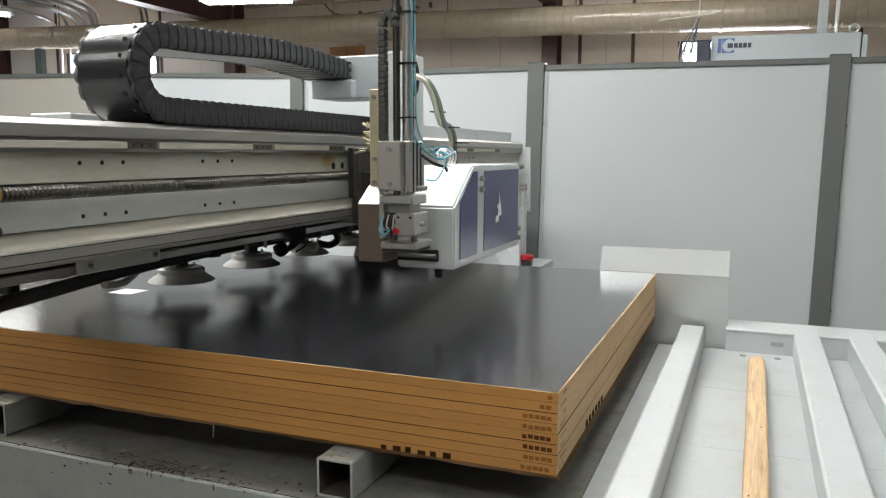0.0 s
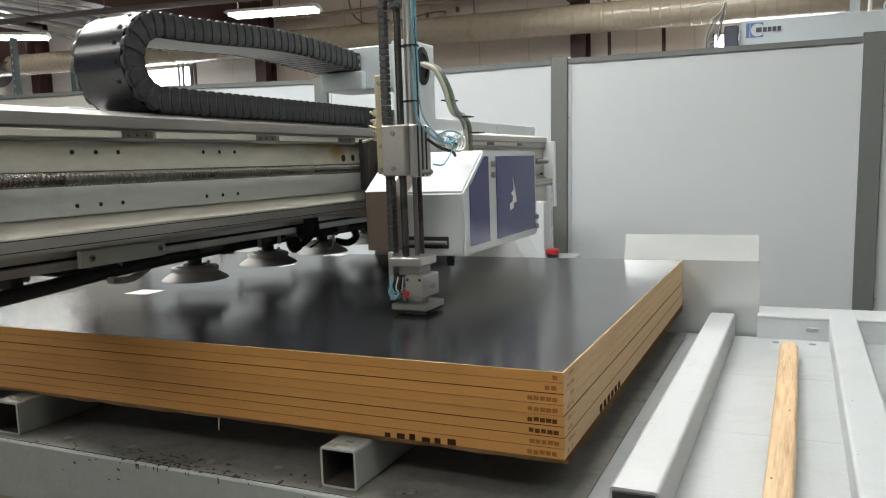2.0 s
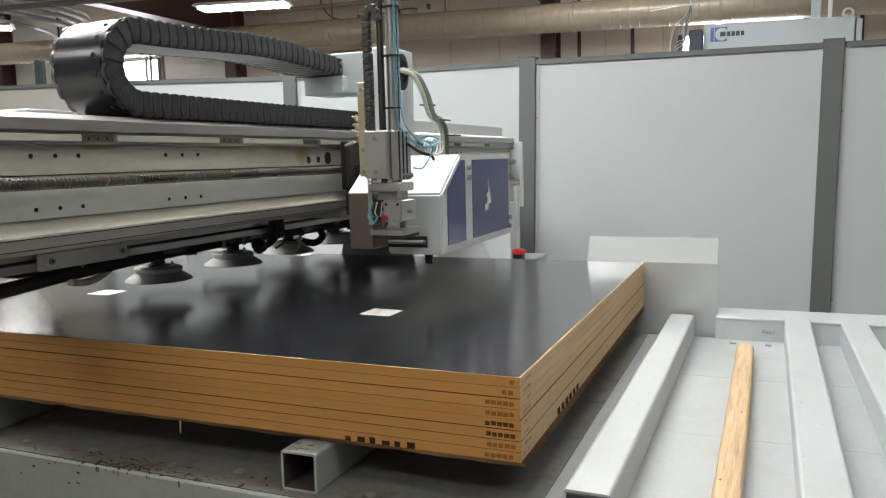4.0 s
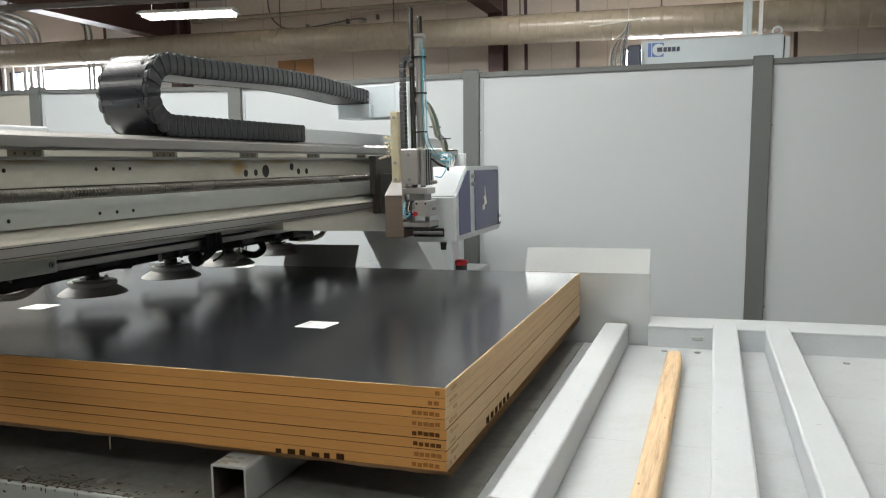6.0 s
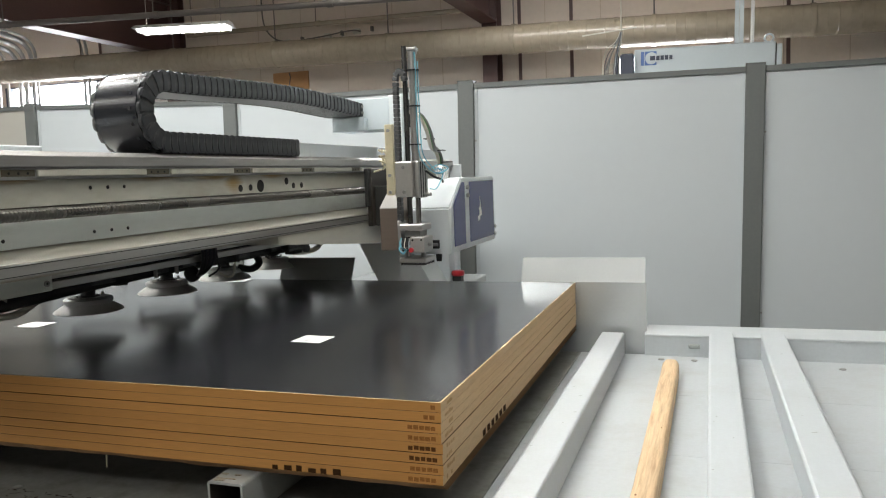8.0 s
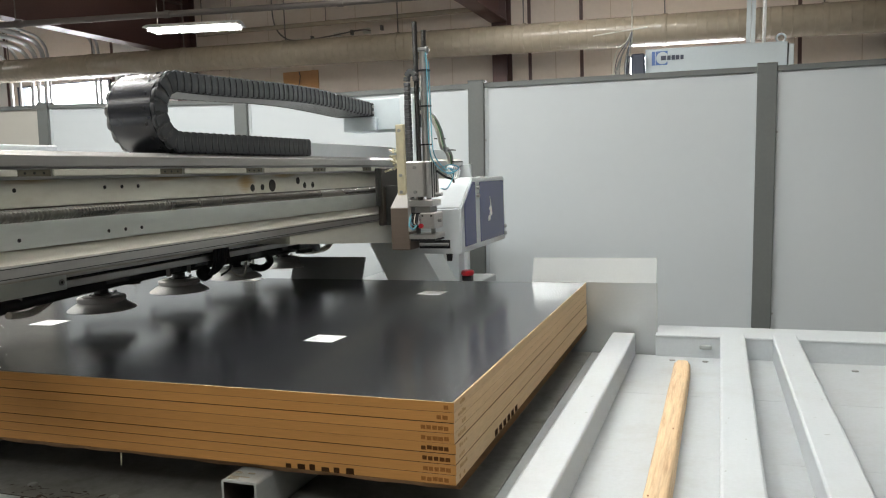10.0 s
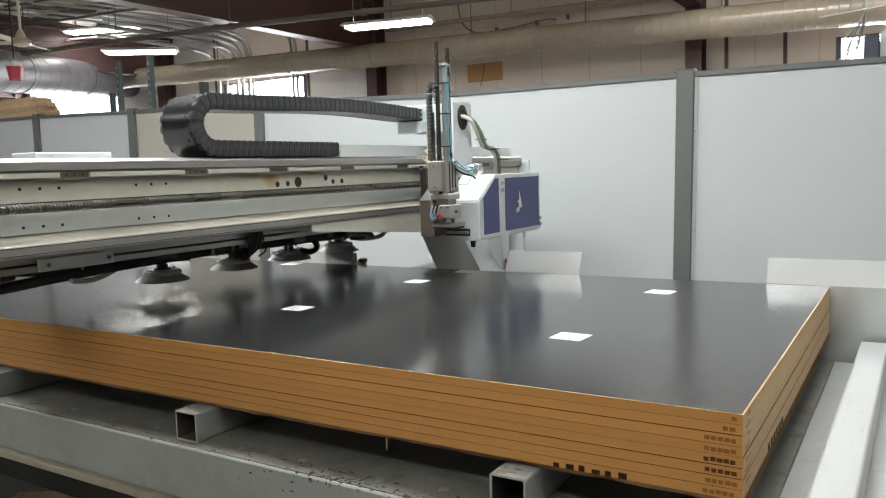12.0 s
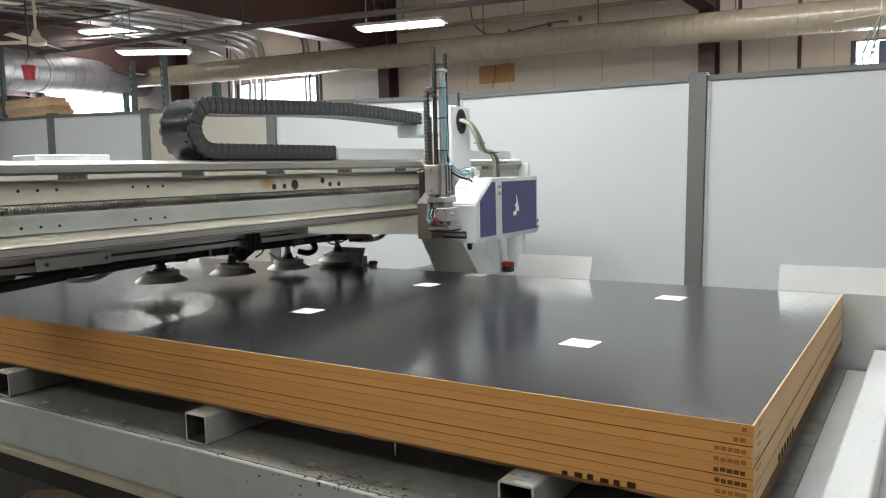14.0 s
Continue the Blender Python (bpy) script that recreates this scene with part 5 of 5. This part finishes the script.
def motions():
    walk(gantry, [(t, pose(x, 0, rise(x))) for t, x in HEAD_X])
    walk(chain, [(t, pose(x, 0, rise(x))) for t, x in HEAD_X])
    both = sorted({t for t, _ in HEAD_X} | {t for t, _ in HEAD_Y})
    walk(printer, [(t, pose(value(HEAD_X, t), value(HEAD_Y, t), rise(value(HEAD_X, t)))) for t in both])
    walk(applicator, [(t, pose(0, 0, z)) for t, z in PAD_Z])
    for k, (c, y) in enumerate(cups):
        walk(c, [(t, pose(CUP_X, y, CUP_REST + z)) for t, z in CUP_Z[k]])
    for k, ob in enumerate(links):
        walk(ob, [(t, chain_pose((k + 0.5) * PITCH, y)) for t, y in HEAD_Y])
    # the two labels go down under the pad and stay on the sheet
    rest = PAD_REST - 0.0016
    down = [(t, z) for t, z in PAD_Z if t <= 2.0]
    rows = [(t, pose(-0.513, value(HEAD_Y, t) + 0.003, max(rest + z, STACK_Z + 0.0003), 0, 0, -3)) for t, z in down]
    walk(LABEL_A, rows + [(2.1, pose(-0.513, 0.465, STACK_Z + 0.0003, 0, 0, -3)), (14, pose(-0.513, 0.465, STACK_Z + 0.0003, 0, 0, -3))])
    rows = [(t, pose(-0.513 + 0.03, y + 0.33, 1.25, 0, 0, -5)) for t, y in HEAD_Y if t < 6.4]
    rows += [(6.5, pose(-0.498, 1.246 - 0.008, rest, 0, 0, -5))]
    rows += [(t, pose(-0.498, 1.238, max(rest + z, STACK_Z + 0.0003), 0, 0, -5)) for t, z in PAD_Z if 7.6 < t < 8.55]
    walk(LABEL_B, rows + [(9, pose(-0.498, 1.238, STACK_Z + 0.0003, 0, 0, -5)), (14, pose(-0.498, 1.238, STACK_Z + 0.0003, 0, 0, -5))])


# ---- things behind the fence and under the roof ----
CABINET_LEAN = 1.2    # it stands a little out of plumb


def cabinet():
    c = thing("control_cabinet", "tall pale grey control cabinet with a blue badge behind the fence", "cabinet", Matrix.Translation((0.84, 3.6, 2.11)) @ pose(0, 0, 0, 0, CABINET_LEAN) @ Matrix.Translation((-0.84, -3.6, -2.11)))
    part("body", slab(B(), 0.05, 0.84, 3.6, 4.15, 0.1, 2.11, 0.004), M["cabinet"], c)
    part("plinth", slab(B(), 0.07, 0.82, 3.62, 4.13, -0.017, 0.1), M["fence_post"], c)
    part("side_gap", slab(B(), 0.8405, 0.846, 3.605, 4.14, 0.1, 2.10), M["dark_gap"], c)
    part("side_panel", slab(B(), 0.846, 0.875, 3.602, 4.15, 0.1, 2.095, 0.003), M["cabinet"], c)
    b = part("badge", slab(B(), 0.088, 0.180, 3.5975, 3.5995, 2.012, 2.094), M["logo_blue"], c, "blue badge with plain dark bars")
    part("badge_stripe", slab(B(), 0.108, 0.111, 3.596, 3.5975, 2.012, 2.094), M["cabinet"], b)
    part("badge_ring", lathe(B(), [(0.036, 0), (0.036, 0.0012)], 24, pose(0.150, 3.5974, 2.053, 90)), M["cabinet"], b)
    bm = B()
    for k, w in enumerate((0.030, 0.020, 0.020, 0.020, 0.018)):
        x = (0.142, 0.178, 0.203, 0.228, 0.254)[k]
        slab(bm, x, x + w, 3.594, 3.596, 2.040, 2.066)
    part("badge_bars", bm, M["logo_dark"], b, "dark plain bars")
    for x in (0.632, 0.658):
        part("riser", slab(B(), x - 0.012, x + 0.012, 3.70, 3.724, 2.11, CEIL_Z), M["cabinet"], c, "pale conduit riser")
    part("riser", rod(B(), (0.718, 3.7, 2.11), (0.718, 3.7, CEIL_Z), 0.011, n=10), M["paper"], c, "pale conduit riser")
    bm = B()
    bmesh.ops.create_uvsphere(bm, u_segments=8, v_segments=6, radius=0.008, matrix=pose(0.81, 3.7, 2.116))
    hose(bm, [(0.81 + 0.024 * math.sin(a), 3.7, 2.142 - 0.024 * math.cos(a)) for a in [2 * math.pi * k / 10 for k in range(11)]], 0.006, 6, 2)
    part("eye_bolt", bm, M["cabinet"], c, smooth=True)


cabinet()


def cable_coil():
    c = thing("cable_coil", "coiled grey cables hanging on a wire beside the cabinet", "cables", pose(-0.05, 3.52, 0))
    rnd = random.Random(8)
    for k in range(15):
        w, y, z1 = rnd.uniform(-1, 1), rnd.uniform(-0.025, 0.025), 2.09 + rnd.uniform(-0.03, 0.03)
        part("cable", hose(B(), [(0.03 + 0.006 * w, y, 2.225), (0.015 + 0.02 * w, y, 2.17), (-0.015 + 0.055 * w, y, z1), (-0.03 + 0.065 * w, y + 0.01, 2.0), (-0.02 + 0.05 * w, y, 1.93)], rnd.choice((0.0018, 0.0022, 0.0028)), 6, 4),
             M[rnd.choice(("grey_hose", "grey_hose", "clear_hose", "clear_hose", "cabinet", "logo_dark"))], c, smooth=True)
    for k in range(3):
        part("cable", hose(B(), [(-0.10 + 0.02 * k, 0.03, 1.985 + 0.012 * k), (-0.04, 0.035, 2.0 + 0.02 * k), (0.0, 0.035, 2.05), (0.0, 0.03, 2.1)], 0.003, 6, 4), M["clear_hose"], c, smooth=True)
    part("bundle", slab(B(), 0.02, 0.10, 0.03, 0.06, 1.93, 2.10, 0.008), M["logo_dark"], c)
    part("hanging_wire", rod(B(), (0.03, 0, 2.16), (0.045, 0, CEIL_Z), 0.0035, n=6), M["clear_hose"], c)
    part("hook_bar", rod(B(), (-0.20, 0, 2.222), (0.12, 0, 2.245), 0.004, n=6), M["clear_hose"], c)


cable_coil()


def wall_board():
    b = thing("wall_board", "small orange board fixed to the cream wall", "board", pose(0, 0, 0))
    part("sheet", slab(B(), -5.05, -4.52, WALL_Y - 0.02, WALL_Y - 0.001, 2.61, 2.85, 0.003), M["cardboard"], b)
    part("hook", rod(B(), (-4.78, WALL_Y - 0.05, 2.80), (-4.80, WALL_Y - 0.02, 2.84), 0.008, n=6), M["pipe"], b)
    part("cord", hose(B(), [(-4.78, WALL_Y - 0.03, 2.80), (-4.80, WALL_Y - 0.03, 2.7), (-4.84, WALL_Y - 0.03, 2.55)], 0.006, 6), M["pipe"], b)


wall_board()


def wall_cable():
    c = thing("wall_cable", "thin cable with junction boxes along the wall", "cable", pose(0, 0, 0))
    part("cable", hose(B(), [(-5.12, 7.9, 3.95), (-5.1, 7.9, 3.5), (-4.95, 7.9, 3.29), (-4.7, 7.9, 3.235), (-4.3, 7.9, 3.25), (-3.85, 7.9, 3.29), (-3.7, 7.9, 3.27)], 0.010, 6), M["pipe"], c, smooth=True)
    for x, z in ((-4.78, 3.235), (-3.78, 3.28), (-4.2, 3.26)):
        part("clip", slab(B(), x + 0.2, x + 0.225, 7.93, 7.99, z - 0.01, z + 0.05), M["pipe"], c)
        part("junction_box", slab(B(), x - 0.045, x + 0.045, 7.93, 7.99, z - 0.03, z + 0.035, 0.005), M["clear_hose"], c)


wall_cable()


def long_pipe(name, pts, r, mat, label):
    c = thing(name, label, "pipe", pose(0, 0, 0))
    for a, b in zip(pts, pts[1:]):
        part("pipe_run", rod(B(), a, b, r, n=12), mat, c, smooth=True)
        for u in (0.02, 0.5):
            p = Vector(a).lerp(Vector(b), u)
            part("coupling", rod(B(), p, p + (Vector(b) - Vector(a)).normalized() * 0.06, r * 1.25, n=12), mat, c, smooth=True)
            part("hanger", rod(B(), p, (p.x, p.y, CEIL_Z), 0.006, n=6), M["pipe"], c)
    return c


long_pipe("sprinkler_pipe", [(-9.6, 4.46, 3.1), (-6.39, 4.9, 3.1), (-3.09, 5.59, 3.1), (1.37, 6.36, 3.1)], 0.031, M["pipe"], "long dark sprinkler pipe under the roof")
long_pipe("roof_pipe", [(-6.2, 7.75, 3.42), (-2.3, 7.75, 3.36)], 0.03, M["duct"], "tan pipe along the top of the wall")
long_pipe("roof_pipe", [(-12.0, 3.6, 3.75), (-6.7, 6.6, 3.75)], 0.022, M["pipe"], "thin dark pipe under the roof")
long_pipe("roof_pipe", [(-10.6, 3.2, 3.8), (-6.8, 7.6, 3.8)], 0.02, M["conduit"], "thin steel pipe under the roof")
long_pipe("roof_pipe", [(-13.5, 5.2, 3.6), (-9.2, 6.6, 3.62)], 0.025, M["pipe"], "thin dark pipe under the roof")


for x0, y0, x1, y1, z, r in ((-13.0, 4.6, -7.6, 5.4, 3.62, 0.018), (-12.6, 4.0, -6.9, 4.9, 3.72, 0.016), (-9.6, 3.4, -9.2, 7.6, 3.7, 0.018), (-11.2, 3.6, -10.6, 7.6, 3.74, 0.016), (-8.4, 3.5, -8.2, 7.6, 3.78, 0.018)):
    long_pipe("roof_pipe", [(x0, y0, z), (x1, y1, z)], r, M["pipe"], "thin dark pipe under the roof")


def conduits():
    c = thing("conduit_bundle", "bundle of bent steel conduits running down the wall", "conduit", pose(0, 0, 0))
    for k, (x, z, r, start) in enumerate(((-9.62, 3.46, 0.028, 5.9), (-9.42, 3.56, 0.022, 6.0), (-9.16, 3.50, 0.032, 5.6), (-9.02, 3.56, 0.034, 5.6), (-8.86, 3.60, 0.034, 5.4), (-8.76, 3.64, 0.02, 5.8), (-7.90, 3.62, 0.02, 6.2), (-7.80, 3.64, 0.02, 6.2))):
        y = 7.72 - 0.02 * k
        part("conduit", hose(B(), [(x - 0.5, start, z + 0.12), (x - 0.12, 6.9, z + 0.04), (x, y - 0.30, z - 0.02), (x + 0.03, y - 0.08, z - 0.12), (x + 0.04, y, z - 0.36), (x + 0.04, y, 2.6), (x + 0.04, y, 1.6), (x + 0.04, y, 0.2)], r, 8), M["conduit"], c, smooth=True)
    for k, x in enumerate((-9.3, -9.05, -8.55, -8.3, -8.05)):
        part("ceiling_conduit", rod(B(), (x - 0.9, 4.2, 3.70 + 0.012 * k), (x + 0.1, 7.25, 3.66 + 0.012 * k), 0.017, n=8), M["conduit"], c, smooth=True)
    for y in (5.7, 6.6):
        part("strut", slab(B(), -10.3, -7.6, y - 0.02, y + 0.02, 3.77, 3.81), M["conduit"], c)


conduits()


def ceiling_fan():
    f = thing("ceiling_fan", "cream ceiling fan with four blades on a long rod", "fan", pose(-8.67, 3.9, 3.07))
    part("rod", rod(B(), (0, 0, 0.08), (0, 0, CEIL_Z - 3.07), 0.016, n=10), M["fan"], f)
    part("motor", lathe(B(), [(0.05, -0.045), (0.105, -0.03), (0.115, 0.02), (0.06, 0.06), (0.025, 0.14)], 20), M["fan"], f, smooth=True)
    for a in (30, 120, 210, 300):
        part("blade", slab(B(), 0.1, 0.56, -0.05, 0.05, -0.004, 0.004, 0.002, pose(0, 0, 0, 0, 0, a) @ pose(0, 0, 0, 12)), M["fan"], f)


ceiling_fan()


def bucket():
    f = thing("bucket", "small red plastic bucket hanging from a roof pipe", "bucket", pose(-8.335, 3.6, 2.585))
    part("pail", lathe(B(), [(0.06, 0), (0.082, 0.14), (0.086, 0.14), (0.086, 0.148), (0.077, 0.148), (0.056, 0.01)], 20), M["pink_red"], f, smooth=True)
    part("bail", hose(B(), [(-0.083, 0, 0.14), (-0.06, 0, 0.21), (0, 0, 0.24), (0.06, 0, 0.21), (0.083, 0, 0.14)], 0.004, 6), M["galv"], f)
    part("hook", rod(B(), (0, 0, 0.235), (0, 0, CEIL_Z - 2.585), 0.008, n=6), M["rubber"], f)


bucket()


def lumber_rack():
    r = thing("lumber_rack", "dark green steel rack behind the fence", "rack", pose(0, 0, 0))
    for x, top in ((-9.17, 3.11), (-6.73, 2.65), (-6.24, 2.66), (-6.86, 2.34)):
        u = part("upright", slab(B(), x - 0.022, x + 0.022, 3.72, 3.77, 0, top), M["rack"], r)
        for k in range(int((top - 2.0) / 0.07)):
            part("hole", slab(B(), x - 0.007, x + 0.007, 3.7185, 3.72, 2.0 + k * 0.07, 2.026 + k * 0.07), M["conduit"], u)
    for y in (3.76, 4.42):
        part("cross_beam", slab(B(), -9.13, -6.30, y - 0.02, y + 0.02, 1.98, 2.088), M["rack"], r)
    for x in (-9.17, -6.26):
        part("upright", slab(B(), x - 0.035, x + 0.035, 4.39, 4.46, 0, 2.45), M["rack"], r)
    rnd = random.Random(12)
    z = 2.0895
    for k in range(6):
        for j in range(2):
            bm = slab(B(), -9.08 + rnd.uniform(-0.03, 0.03), -8.12 - 0.35 * j + rnd.uniform(-0.06, 0.05) - 0.02 * k, 3.71 + j * 0.25, 3.95 + j * 0.25, z, z + 0.052, 0.003)
            solid("lumber_board", bm, M["lumber"], "stacked pale boards on the rack", "lumber", group="boards on the rack")
        z += 0.0525
    z = 2.0895
    for k in range(2):
        bm = slab(B(), -8.0 + 0.45 * k, -6.95 + 0.1 * k, 3.72, 3.82, z, z + 0.022, 0.003)
        solid("lumber_board", bm, M["lumber"], "long pale boards on the rack", "lumber", group="boards on the rack")
        z += 0.0225


lumber_rack()


def pallet_block():
    b = thing("wood_block", "short rough wooden block lying on the floor below the table", "wood block", pose(-2.94, 0.45, 0, 0, 0, 30))
    part("block", slab(B(), -0.16, 0.16, -0.05, 0.05, 0, 0.09, 0.004), M["pine"], b)


pallet_block()


motions()
